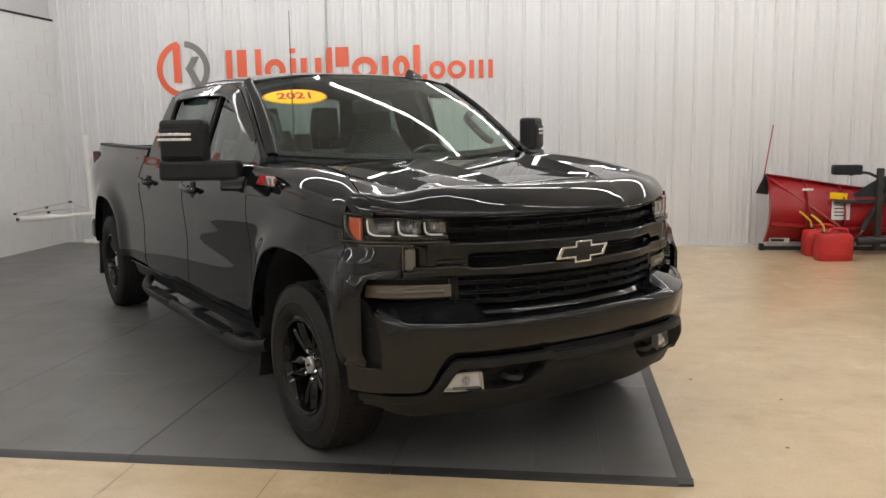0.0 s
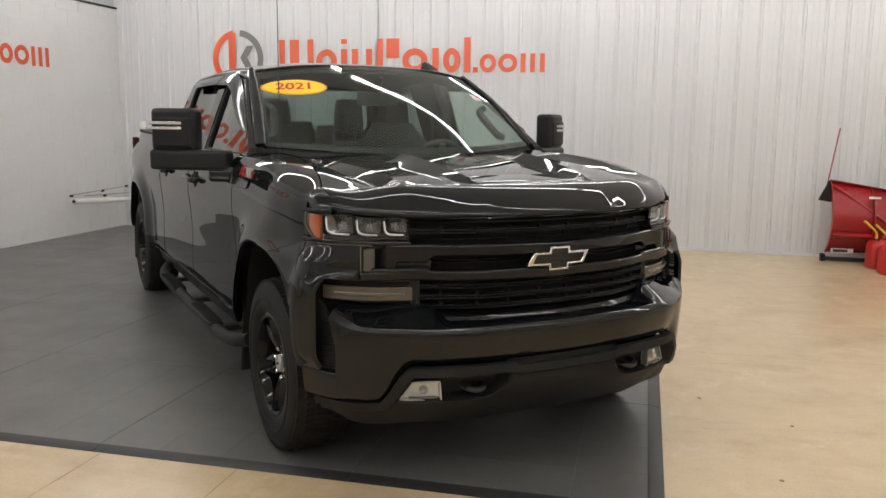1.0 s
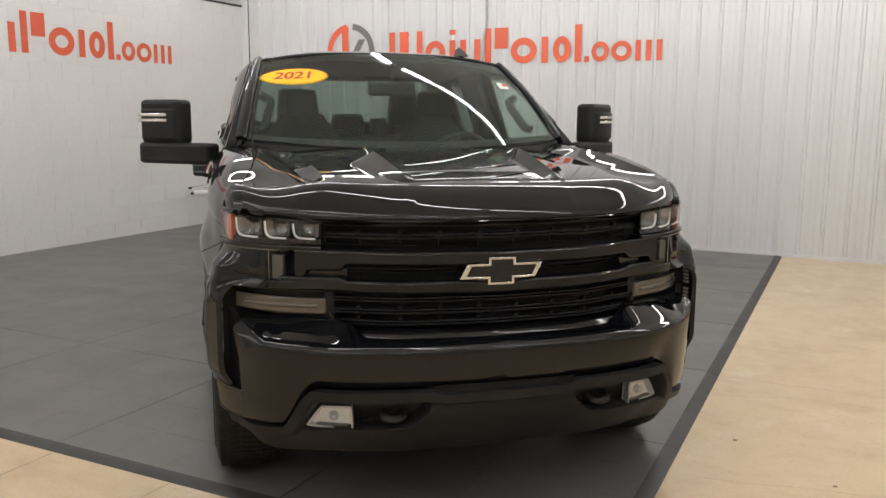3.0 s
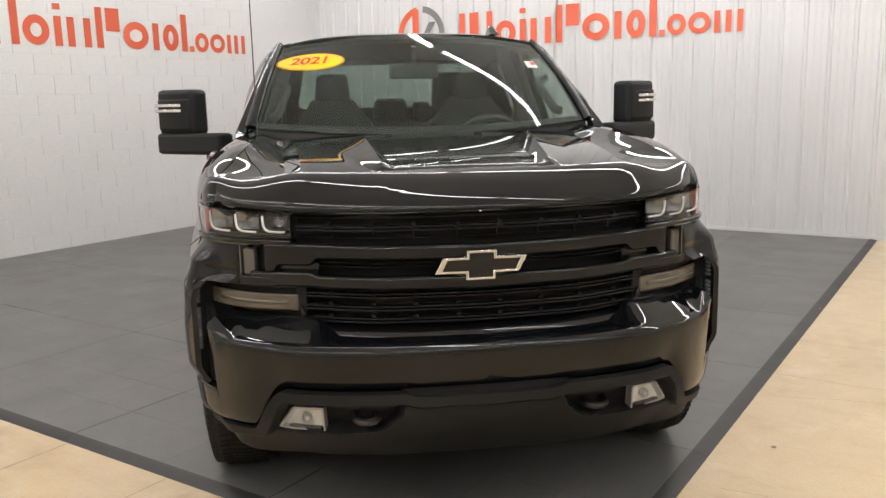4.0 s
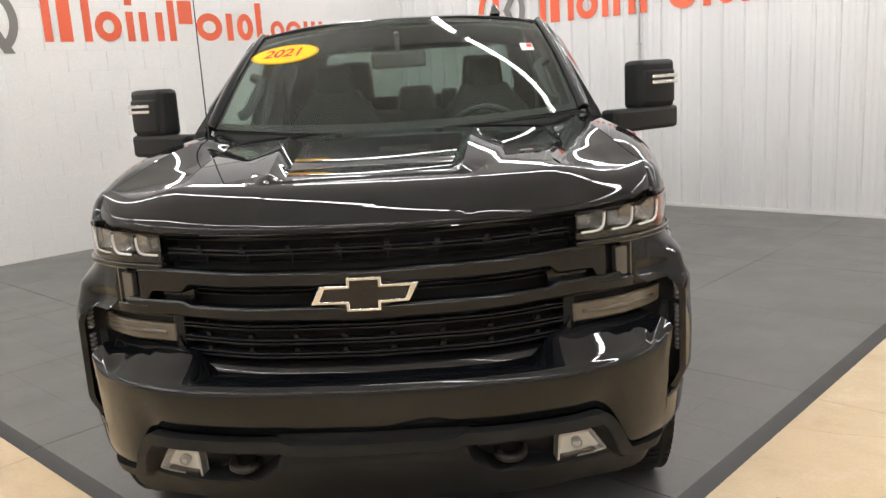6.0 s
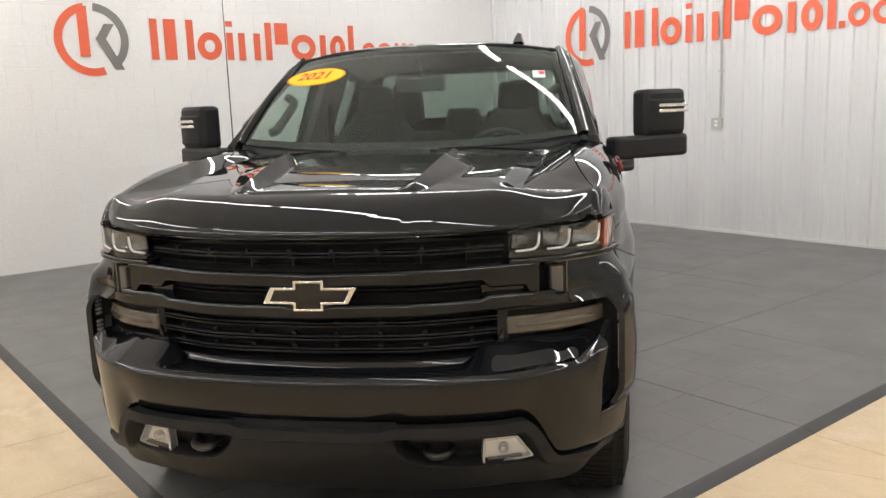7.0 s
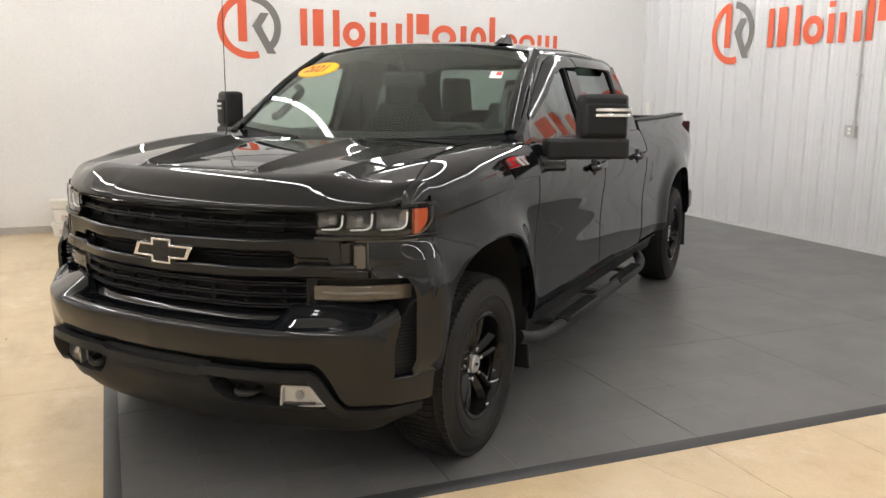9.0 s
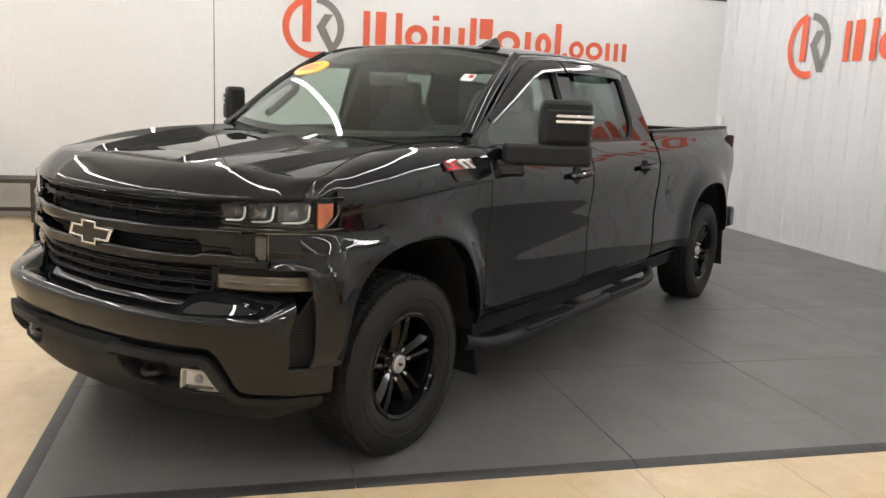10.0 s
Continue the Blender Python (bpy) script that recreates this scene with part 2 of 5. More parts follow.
def add_sheet(bm, f, us, vs, thick=0.02):
    """A curved plate. f(u, v, w): the point at depth w; us: columns; vs: rows, or a function that gives the rows of a column."""
    rows = (lambda u: [float(v) for v in vs(u)]) if callable(vs) else (lambda u: [float(v) for v in vs])
    us = [float(u) for u in us]
    outer = [[bm.verts.new(f(u, v, 0.0)) for v in rows(u)] for u in us]
    inner = [[bm.verts.new(f(u, v, thick)) for v in rows(u)] for u in us]
    n, m = len(outer), len(outer[0])

    def quad(*q):
        q = list(dict.fromkeys(q))
        if len(q) > 2:
            try:
                bm.faces.new(q)
            except ValueError:
                pass

    for i in range(n - 1):
        for j in range(m - 1):
            quad(outer[i][j], outer[i + 1][j], outer[i + 1][j + 1], outer[i][j + 1])
            quad(inner[i][j], inner[i][j + 1], inner[i + 1][j + 1], inner[i + 1][j])
        for j in (0, m - 1):
            quad(outer[i][j], inner[i][j], inner[i + 1][j], outer[i + 1][j])
    for j in range(m - 1):
        for i in (0, n - 1):
            quad(outer[i][j], outer[i][j + 1], inner[i][j + 1], inner[i][j])


def sheet(f, us, vs, thick=0.02):
    bm = bmesh.new()
    add_sheet(bm, f, us, vs, thick)
    return bm


def add_prism(bm, loop, depth, f):
    """A flat outline (u, v) given a depth and laid into the world by f(u, v, w)."""
    a = [bm.verts.new(f(u, v, 0.0)) for u, v in loop]
    b = [bm.verts.new(f(u, v, depth)) for u, v in loop]
    bm.faces.new(a)
    bm.faces.new(b[::-1])
    for i in range(len(a)):
        j = (i + 1) % len(a)
        bm.faces.new((a[i], b[i], b[j], a[j]))


def prism(loop, depth, f):
    bm = bmesh.new()
    add_prism(bm, loop, depth, f)
    bmesh.ops.triangulate(bm, faces=[k for k in bm.faces if len(k.verts) > 4])
    return bm


def add_ring(bm, outer, inner, depth, f):
    """A frame between two outlines of equal count."""
    loops = [[bm.verts.new(f(u, v, w)) for u, v in some] for w in (0.0, depth) for some in (outer, inner)]
    n = len(outer)
    for i in range(n):
        j = (i + 1) % n
        oa, ia, ob, ib = loops
        bm.faces.new((oa[i], oa[j], ia[j], ia[i]))
        bm.faces.new((ob[i], ib[i], ib[j], ob[j]))
        bm.faces.new((oa[i], ob[i], ob[j], oa[j]))
        bm.faces.new((ia[i], ia[j], ib[j], ib[i]))


def rounded(loop, r, n=4):
    """An outline with its corners rounded."""
    out, m = [], len(loop)
    for i in range(m):
        p, a, b = Vector(loop[i]), Vector(loop[i - 1]), Vector(loop[(i + 1) % m])
        da, db = (a - p), (b - p)
        k = min(r, da.length * 0.45, db.length * 0.45)
        s, e = p + da.normalized() * k, p + db.normalized() * k
        for t in np.linspace(0, 1, n).tolist():
            q = (1 - t) ** 2 * s + 2 * t * (1 - t) * p + t * t * e
            out.append((q.x, q.y))
    return out


def lerp(a, b, t):
    return a + (b - a) * float(t)


def curve_of(pairs):
    """A smooth function through (x, y) pairs with rising x."""
    xs, ys = zip(*pairs)
    xs, ys = np.array(xs, float), np.array(ys, float)
    d = np.diff(ys) / np.diff(xs)
    t = np.empty(len(xs))
    t[0], t[-1] = d[0], d[-1]
    for i in range(1, len(xs) - 1):
        t[i] = 0 if d[i - 1] * d[i] <= 0 else 2 * d[i - 1] * d[i] / (d[i - 1] + d[i])

    def f(x):
        x = min(max(x, xs[0]), xs[-1])
        i = min(max(int(np.searchsorted(xs, x)) - 1, 0), len(d) - 1)
        h = xs[i + 1] - xs[i]
        s = (x - xs[i]) / h
        return float((1 + 2 * s) * (1 - s) ** 2 * ys[i] + s * (1 - s) ** 2 * h * t[i] + s * s * (3 - 2 * s) * ys[i + 1] + s * s * (s - 1) * h * t[i + 1])

    return f


def step(a, b, x):
    t = min(max((x - a) / (b - a), 0.0), 1.0)
    return t * t * (3 - 2 * t)


# ---- the room ----
WX, NY, EX, SY, TOP = -6.25, 11.03, 7.5, -5.0, 4.1
LAMP_Z = 3.62
MX, MY = 0.985, 3.868
T = 0.305


def structure(ob, label):
    return tagged(ob, label, kind="structure")


structure(part("floor", box((WX - 0.3, SY - 0.3, -0.15), (EX + 0.3, NY + 0.3, 0.0)), CONCRETE), "tan sealed concrete floor, stained and scuffed")
structure(part("ceiling", box((WX - 0.3, SY - 0.3, TOP), (EX + 0.3, NY + 0.3, TOP + 0.15)), CEIL), "plain pale ceiling deck")
structure(part("wall_south", box((WX - 0.3, SY - 0.2, 0), (EX + 0.3, SY, TOP)), BLOCK), "plain white painted wall")
structure(part("wall_east", box((EX, SY, 0), (EX + 0.2, NY + 0.3, TOP)), BLOCK), "plain white painted wall")

# saw cuts and cracks in the concrete
rnd = random.Random(4)


def crack(a, b, width, jitter, seed):
    r = random.Random(seed)
    a, b = Vector(a), Vector(b)
    side = Vector((-(b - a).y, (b - a).x)).normalized()
    n = max(8, int((b - a).length / 0.09))
    bm, last, off = bmesh.new(), None, 0.0
    for k in range(n + 1):
        off = off * 0.85 + r.uniform(-jitter, jitter)
        p, w = a.lerp(b, k / n) + side * off, width * r.uniform(0.5, 1.4)
        row = [bm.verts.new((*(p + side * w), 0.0015)), bm.verts.new((*(p - side * w), 0.0015))]
        if last:
            bm.faces.new((last[0], last[1], row[1], row[0]))
        last = row
    return structure(part("floor_joint", bm, CRACK), "thin dark joint in the concrete floor")


for k, (a, b, w, j) in enumerate((
    ((-0.80, MY - 0.01), (-0.76, SY), 0.0035, 0.004), ((-1.47, MY - 0.01), (-1.42, SY), 0.0035, 0.004), ((-3.6, MY - 0.01), (-3.5, SY), 0.0035, 0.003),
    ((MX + 0.01, 6.36), (EX, 6.31), 0.003, 0.004), ((MX + 0.01, 7.04), (EX, 7.10), 0.003, 0.003), ((MX + 0.01, 8.9), (EX, 8.95), 0.003, 0.003),
    ((2.9, NY - 0.05), (2.95, MY), 0.002, 0.003), ((-0.8, 3.2), (0.9, 2.9), 0.0015, 0.012), ((1.1, 4.9), (2.6, 5.2), 0.0015, 0.012),
    ((1.0, 6.0), (1.9, 6.3), 0.0015, 0.012))):
    crack(a, b, w, j, k)

bm = bmesh.new()
for k in range(46):
    x, y = rnd.uniform(-3, 4.5), rnd.uniform(0.5, 10)
    if x < MX and y > MY and rnd.random() < 0.4:
        continue
    z = 0.0135 if x < MX and y > MY else 0.001
    s = rnd.uniform(0.0015, 0.004)
    add_box(bm, (x - s, y - s * rnd.uniform(0.4, 1.2), z), (x + s, y + s, z + s * 0.5), None)
for x, y in ((1.194, 5.38), (1.62, 5.05), (1.47, 4.35), (-1.9, 3.3), (-0.4, 2.9)):
    add_box(bm, (x - 0.009, y - 0.005, 0.001), (x + 0.008, y + 0.006, 0.006))
tagged(part("floor_debris", bm, CRACK), "dark specks of dirt lying on the floor", "dirt", kind="stuff")

# west wall: painted concrete block up to a ledge, sheet metal above
west = structure(part("wall_west", box((WX - 0.3, SY, 0), (WX - 0.004, NY + 0.2, 2.96)), JOINT), "white painted concrete block wall")
structure(part("wall_west_upper", box((WX - 0.3, SY, 2.985), (WX - 0.06, NY + 0.2, TOP)), SHEET), "white sheet metal above the block wall")
structure(part("wall_ledge", box((WX - 0.3, SY, 2.96), (WX + 0.012, NY - 0.01, 2.985)), STEEL), "dark steel ledge on top of the block wall")

structure(part("baseboard", box((WX - 0.004, SY, 0), (WX + 0.006, MY - 0.02, 0.075)), varied("grey_base_paint", (0.40, 0.38, 0.35), (0.48, 0.46, 0.43), 2, 0.6)), "grey painted base of the block wall")

# north wall: ribbed sheet metal panels
RIB = 0.2286
north = structure(part("wall_north", box((WX - 0.3, NY + 0.012, 0), (EX + 0.3, NY + 0.2, TOP)), SHEET), "white ribbed sheet metal wall")


def rib_panel():
    prof = []
    for k in range(4):
        c = (k + 0.5) * RIB
        prof += [(c - 0.024, 0.0), (c - 0.012, -0.018), (c + 0.012, -0.018), (c + 0.024, 0.0)]
        m1 = c + RIB * 0.36
        m2 = c + RIB * 0.64
        prof += [(m1 - 0.014, 0.0), (m1, -0.004), (m1 + 0.014, 0.0), (m2 - 0.014, 0.0), (m2, -0.004), (m2 + 0.014, 0.0)]
    prof = [(0.0, 0.0)] + sorted(p for p in prof if p[0] < 4 * RIB - 0.002) + [(4 * RIB - 0.001, 0.0)]
    bm = bmesh.new()
    rows = [[bm.verts.new((x, y, z)) for x, y in prof] for z in (0.02, TOP)]
    back = [[bm.verts.new((x, 0.006, z)) for x in (0.0, 4 * RIB - 0.001)] for z in (0.02, TOP)]
    for i in range(len(prof) - 1):
        bm.faces.new((rows[0][i], rows[0][i + 1], rows[1][i + 1], rows[1][i]))
    bm.faces.new((rows[0][0], rows[1][0], back[1][0], back[0][0]))
    bm.faces.new((rows[0][-1], back[0][1], back[1][1], rows[1][-1]))
    bm.faces.new((back[0][0], back[1][0], back[1][1], back[0][1]))
    return bm


x, first = WX - 0.048, None
while x < EX:
    if first is None:
        first = part("panel", rib_panel(), SHEET, north, sharp=12)
        ob = first
    else:
        ob = new("panel", first.data)
        ob.parent = north
    ob.matrix_basis = pose(x, NY, 0)
    x += 4 * RIB
structure(part("base_trim", box((WX + 0.01, NY - 0.03, 0.0), (EX, NY - 0.004, 0.035)), SHEET), "white metal base flashing")


# ---- the signs ----
def on_north(u, v, w):
    return Vector((u, NY - 0.0205 + w, v))


def on_west(u, v, w):
    return Vector((WX + 0.007 - w, u, v))


def wall_sign(f, u0, cu, label):
    """Plain shapes in the sign's colours: a split ring with a bar and a chevron, then a row of upright bars and rings."""
    sign = empty("wall_sign", Matrix.Translation(f(cu, 2.29, 0.0)))
    base = Matrix.Translation(-f(cu, 2.29, 0.0))

    def g(u, v, w):
        return base @ f(u, v, w)

    cz, d = 2.295, 0.0015
    def arc(a0, a1, m, words):
        f2 = lambda a, k, w: g(cu + (0.365 - 0.08 * k) * math.cos(a), cz + (0.365 - 0.08 * k) * math.sin(a), w)
        part("emblem_arc", sheet(f2, [radians(a) for a in np.linspace(a0, a1, 40)], [0.0, 1.0], d), m, sign, words)

    arc(100, 288, ORANGE, "orange half ring")
    arc(-48, 84, SIGN_GREY, "grey half ring")
    part("emblem_bar", sheet(lambda u, v, w: g(u, v, w - 0.002), [cu - 0.13, cu - 0.03], [cz - 0.17, cz + 0.33], d), ORANGE, sign, "orange bar")
    for z0, z1, e in ((0.0, 0.16, 0.10), (0.02, -0.30, 0.17)):
        part("emblem_chevron", sheet(lambda u, v, w: g(cu + 0.03 + 0.10 * u + e * v, cz + lerp(z0, z1, v), w - (0.002 if z1 > 0 else 0.004)), [0.0, 1.0], [0.0, 1.0], d), SIGN_GREY, sign, "grey chevron bar")
    b, cap, xh, sw = 2.10, 2.525, 2.40, 0.082
    bars = []

    def bar(u, z0, z1, w=sw):
        bars.append(([u, u + w], [z0, z1], None))

    def ring(u0, u1, z0, z1, w):
        bars.append(((u0 + u1) / 2, (z0 + z1) / 2, ((u1 - u0) / 2, (z1 - z0) / 2, w)))

    o, x2 = u0, 2.325
    bar(o, b, cap)
    bar(o + 0.15, b, cap, 0.13)
    bar(o + 0.395, b, cap)
    ring(o + 0.515, o + 0.80, b, xh, 0.082)
    bar(o + 0.855, b, xh)
    bar(o + 0.855, cap - 0.06, cap)
    bar(o + 1.0, b, xh)
    bar(o + 1.19, b, xh)
    bar(o + 1.335, b, cap)
    bar(o + 1.46, b + 0.18, cap, 0.17)
    ring(o + 1.67, o + 2.0, b, xh, 0.082)
    bar(o + 2.06, b, xh)
    ring(o + 2.20, o + 2.42, b, xh, 0.075)
    bar(o + 2.465, b, cap)
    bar(o + 2.58, b, b + 0.065, 0.062)
    ring(o + 2.665, o + 2.87, b, x2, 0.056)
    ring(o + 2.895, o + 3.13, b, x2, 0.056)
    for k in range(3):
        bar(o + 3.17 + 0.118 * k, b, x2, 0.06)
    for p, q, r in bars:
        if r is None:
            part("sign_bar", sheet(g, p, q, d), ORANGE, sign)
        else:
            part("sign_ring", sheet(lambda a, k, w: g(p + (r[0] - r[2] * k) * math.cos(a), q + (r[1] - r[2] * k) * math.sin(a), w), list(np.linspace(0, 2 * math.pi, 37)), [0.0, 1.0], d), ORANGE, sign)
    return tagged(sign, label, "sign")


wall_sign(on_north, -3.86, -4.45, "orange and grey sign of bars on the ribbed metal wall")
wall_sign(on_west, 6.165, 5.57, "orange and grey sign of bars on the block wall")


# ---- ceiling lights ----
def strip_light(length):
    s = empty("ceiling_light")
    part("housing", box((-length / 2, -0.03, -0.05), (length / 2, 0.03, 0.0)), WHITE, s, bevel=0.006)
    bm = tube([(-length / 2 + 0.04, 0, -0.076), (length / 2 - 0.04, 0, -0.076)], 0.028, 16)
    part("diffuser", bm, TUBE, s, "glowing white diffuser")
    for x in (-length / 2 + 0.3, length / 2 - 0.3):
        part("hanger", tube([(x, 0, 0.0), (x, 0, TOP - LAMP_Z)], 0.004, 6), GALV, s)
    for x in (-length / 2 + 0.02, length / 2 - 0.02):
        part("socket", box((x - 0.02, -0.035, -0.125), (x + 0.02, 0.035, -0.05)), WHITE, s)
    return tagged(s, "white strip light with a glowing diffuser hung from the ceiling", "ceiling light", "ceiling lights")


lamp_0 = strip_light(2.44)
lamp_0.matrix_basis = pose(-4.9, -1.0, LAMP_Z)
for k in range(5):
    for j in range(5):
        if j or k:
            copy_thing(lamp_0, pose(-4.9 + 2.5 * j, -1.0 + 2.6 * k, LAMP_Z))


# ---- fixtures on the walls ----
box_thing = empty("outlet_box", pose(-2.565, NY - 0.018, 1.21))
part("body", box((-0.06, -0.045, -0.055), (0.06, 0.0, 0.055)), GALV, box_thing, bevel=0.005)
part("cover", box((-0.064, -0.05, -0.059), (0.064, -0.045, 0.059)), GALV, box_thing, bevel=0.002)
for z in (-0.02, 0.02):
    part("socket", box((-0.018, -0.053, z - 0.014), (0.018, -0.05, z + 0.014)), WHITE, box_thing)
part("connector", lathe([(0.0, 0.055), (0.017, 0.055), (0.019, 0.085), (0.014, 0.1), (0.0, 0.1)], 14, "z"), GALV, box_thing, place=pose(0.03, -0.02, 0))
tagged(box_thing, "grey galvanised outlet box on the ribbed metal wall", "outlet box")
bm = tube([(0.03, -0.02, 0.09), (0.03, -0.02, 1.2), (0.06, -0.02, 1.35), (0.06, -0.02, 2.5)], 0.0125, 12)
conduit = part("conduit", bm, GALV, None, place=pose(-2.565, NY - 0.018, 1.21))
tagged(conduit, "grey steel conduit running up the ribbed metal wall", "conduit")
strap = part("strap", box((0.005, -0.036, 0.55), (0.055, 0.0, 0.57)), GALV, conduit)

# white pipe frame in the corner
stand = empty("pipe_stand", pose(-6.0, 10.55, 0))
part("post", tube([(0.25, 0.28, 0.012), (0.205, 0.28, 1.40)], 0.03, 12), PVC, stand)
part("cap", lathe([(0.0, 0.0), (0.04, 0.0), (0.04, 0.06), (0.03, 0.08), (0.0, 0.08)], 14, "z"), PVC, stand, place=pose(0.205, 0.28, 1.38))
part("collar", lathe([(0.03, 0.0), (0.045, 0.0), (0.045, 0.09), (0.03, 0.09)], 14, "z"), PVC, stand, place=pose(0.212, 0.28, 1.16))
part("rail", tube([(0.237, 0.28, 0.415), (-0.10, -0.80, 0.455)], 0.03, 12), PVC, stand)
part("sleeve", tube([(0.07, -0.26, 0.435), (-0.10, -0.80, 0.456)], 0.037, 12), PVC, stand)
part("rod", tube([(-0.10, -0.84, 0.54), (0.09, 0.02, 0.60)], 0.006, 8), GALV, stand, "thin grey rod")
part("rod", tube([(-0.08, -0.62, 0.515), (0.15, 0.16, 0.51)], 0.006, 8), GALV, stand, "thin grey rod")
part("rod", tube([(0.09, 0.02, 0.60), (0.17, 0.22, 0.50)], 0.006, 8), GALV, stand, "thin grey rod")
for x, y, z in ((-0.10, -0.84, 0.53), (-0.085, -0.82, 0.46), (0.0, -0.36, 0.565), (0.005, -0.33, 0.50), (0.09, 0.02, 0.60)):
    part("clip", box((x - 0.014, y - 0.02, z - 0.015), (x + 0.014, y + 0.02, z + 0.015)), STEEL, stand, bevel=0.004)
part("foot", tube([(0.10, 0.28, 0.045), (0.4, 0.28, 0.045)], 0.03, 12), PVC, stand)
tagged(stand, "white plastic pipe stand with thin rods beside the block wall", "pipe stand")


# ---- bench and tubs along the block wall ----
bench = empty("bench", pose(-5.95, 2.0, 0))
for k in range(3):
    part("board", box((-0.2 + 0.137 * k, -0.9, 0.43), (-0.2 + 0.137 * k + 0.13, 0.62, 0.475)), BENCH, bench, bevel=0.006)
for y in (-0.82, 0.5):
    for x in (-0.18, 0.15):
        part("leg", box((x - 0.025, y, 0.0), (x + 0.045, y + 0.07, 0.43)), BENCH, bench, bevel=0.005)
    part("rail", box((-0.13, y + 0.02, 0.33), (0.125, y + 0.05, 0.43)), BENCH, bench)
part("stretcher", box((-0.02, -0.75, 0.10), (0.02, 0.5, 0.14)), BENCH, bench)
tagged(bench, "dark brown wooden bench standing against the block wall", "bench")

tubs = empty("tub_stack", pose(-6.0, 3.52, 0))
for k, (z0, z1, e) in enumerate(((0.0, 0.15, 0.0), (0.15, 0.30, 0.006), (0.30, 0.40, 0.0))):
    bm = bmesh.new()
    rings = []
    for z, g in ((z0 + 0.004, -0.012), (z0 + 0.03, -0.008), (z1 - 0.034, 0.0), (z1 - 0.034, 0.012), (z1 - 0.006, 0.014), (z1 - 0.002, 0.008)):
        loop = rounded([(-0.13 - g, -0.155 - g + e), (0.13 + g, -0.155 - g + e), (0.13 + g, 0.155 + g + e), (-0.13 - g, 0.155 + g + e)], 0.03, 4)
        rings.append([bm.verts.new((x, y, z)) for x, y in loop])
    for a, b in zip(rings, rings[1:]):
        for i in range(len(a)):
            bm.faces.new((a[i], a[(i + 1) % len(a)], b[(i + 1) % len(a)], b[i]))
    bm.faces.new(rings[0][::-1])
    bm.faces.new(rings[-1])
    tub = part("tub", bm, BUCKET, tubs, sharp=40)
    if k < 2:
        part("label", box((0.125, -0.09 + 0.03 * k, z0 + 0.03), (0.132, 0.11, z0 + 0.085)), TUB_LABEL, tub, "faded pink label")
        part("label_print", box((0.131, -0.02, z0 + 0.065), (0.1335, 0.08, z0 + 0.076)), STEEL, tub, "row of dark print")
for y in (-0.1, 0.1):
    part("foot", box((-0.11, y - 0.03, 0.0), (0.11, y + 0.03, 0.006)), BUCKET, tubs)
tagged(tubs, "stack of white plastic tubs with faded labels by the wall", "plastic tubs")


# ---- snow plow and fuel cans ----
plow = empty("snow_plow", pose(2.84, 10.72, 0))
PH = curve_of([(0, 0.91), (1.1, 0.74), (1.9, 0.66)])


def blade(u, v, w):
    return Vector((u, 0.24 * (2 * v - 1) ** 2 - 0.24 + 0.10 * u * 0.4 + w, 0.10 + (PH(u) - 0.10) * v))


part("moldboard", sheet(blade, list(np.linspace(0, 1.9, 12)), list(np.linspace(0, 1, 14)), 0.012), PLOW_RED, plow, "red painted curved blade")
for u in (0.0, 0.42, 0.82, 1.22, 1.62):
    bm = sheet(lambda a, v, w, u=u: blade(u, v, -0.002 - a * (0.05 + 0.03 * math.sin(v * 3.14))) + Vector((w - 0.006, 0, 0)), [0.0, 1.0], list(np.linspace(0, 1, 12)), 0.012)
    part("rib", bm, PLOW_RED, plow)
part("top_flange", sheet(lambda u, v, w: blade(u, 1.0, 0) + Vector((0, -0.08 * v + 0.012, -w)), list(np.linspace(0, 1.9, 8)), [0.0, 1.0], 0.012), PLOW_RED, plow)
part("lower_rail", sheet(lambda u, v, w: blade(u, 0.22 + 0.1 * v, -0.06 * math.sin(v * 3.14) - 0.004), list(np.linspace(0.02, 1.9, 8)), list(np.linspace(0, 1, 6)), 0.01), PLOW_RED, plow)
part("cutting_edge", box((-0.02, -0.03, 0.005), (1.9, 0.02, 0.045)), STEEL, plow, "dark steel cutting edge")
part("edge_shoe", box((-0.045, -0.06, 0.0), (0.0, 0.04, 0.075)), RUBBER, plow)
part("strut", tube([(0.02, -0.1, 0.85), (0.75, -0.28, 0.32)], 0.018, 8), PLOW_RED, plow)
part("rubber_flap", prism([(-0.12, 0.68), (0.02, 0.66), (0.03, 0.86), (-0.02, 0.90)], 0.01, lambda u, v, w: Vector((u, -0.05 + w, v))), RUBBER, plow, "black rubber flap")
part("marker_rod", tube([(-0.03, -0.02, 0.86), (0.055, -0.02, 1.47)], 0.007, 8), PLOW_RED, plow, "thin red marker rod")
part("decal", prism([(0.67, 0.625), (0.86, 0.61), (0.86, 0.685), (0.67, 0.70)], 0.004, lambda u, v, w: Vector((u, -0.185 + w, v))), YELLOW, plow, "yellow decal")
part("decal", prism([(0.68, 0.385), (0.88, 0.385), (0.88, 0.60), (0.68, 0.60)], 0.004, lambda u, v, w: Vector((u, -0.236 + w, v))), PAPER, plow, "white decal")
for k in range(4):
    part("decal_print", box((0.71, -0.240, 0.43 + 0.04 * k), (0.83 - 0.02 * (k % 2), -0.2365, 0.442 + 0.04 * k)), STEEL, plow, "row of dark print")
part("reflector", box((0.36, -0.205, 0.72), (0.48, -0.2, 0.745)), PAPER, plow, "pale strip")
part("maker_plate", box((0.05, -0.062, 0.10), (0.28, -0.05, 0.15)), PAPER, plow)
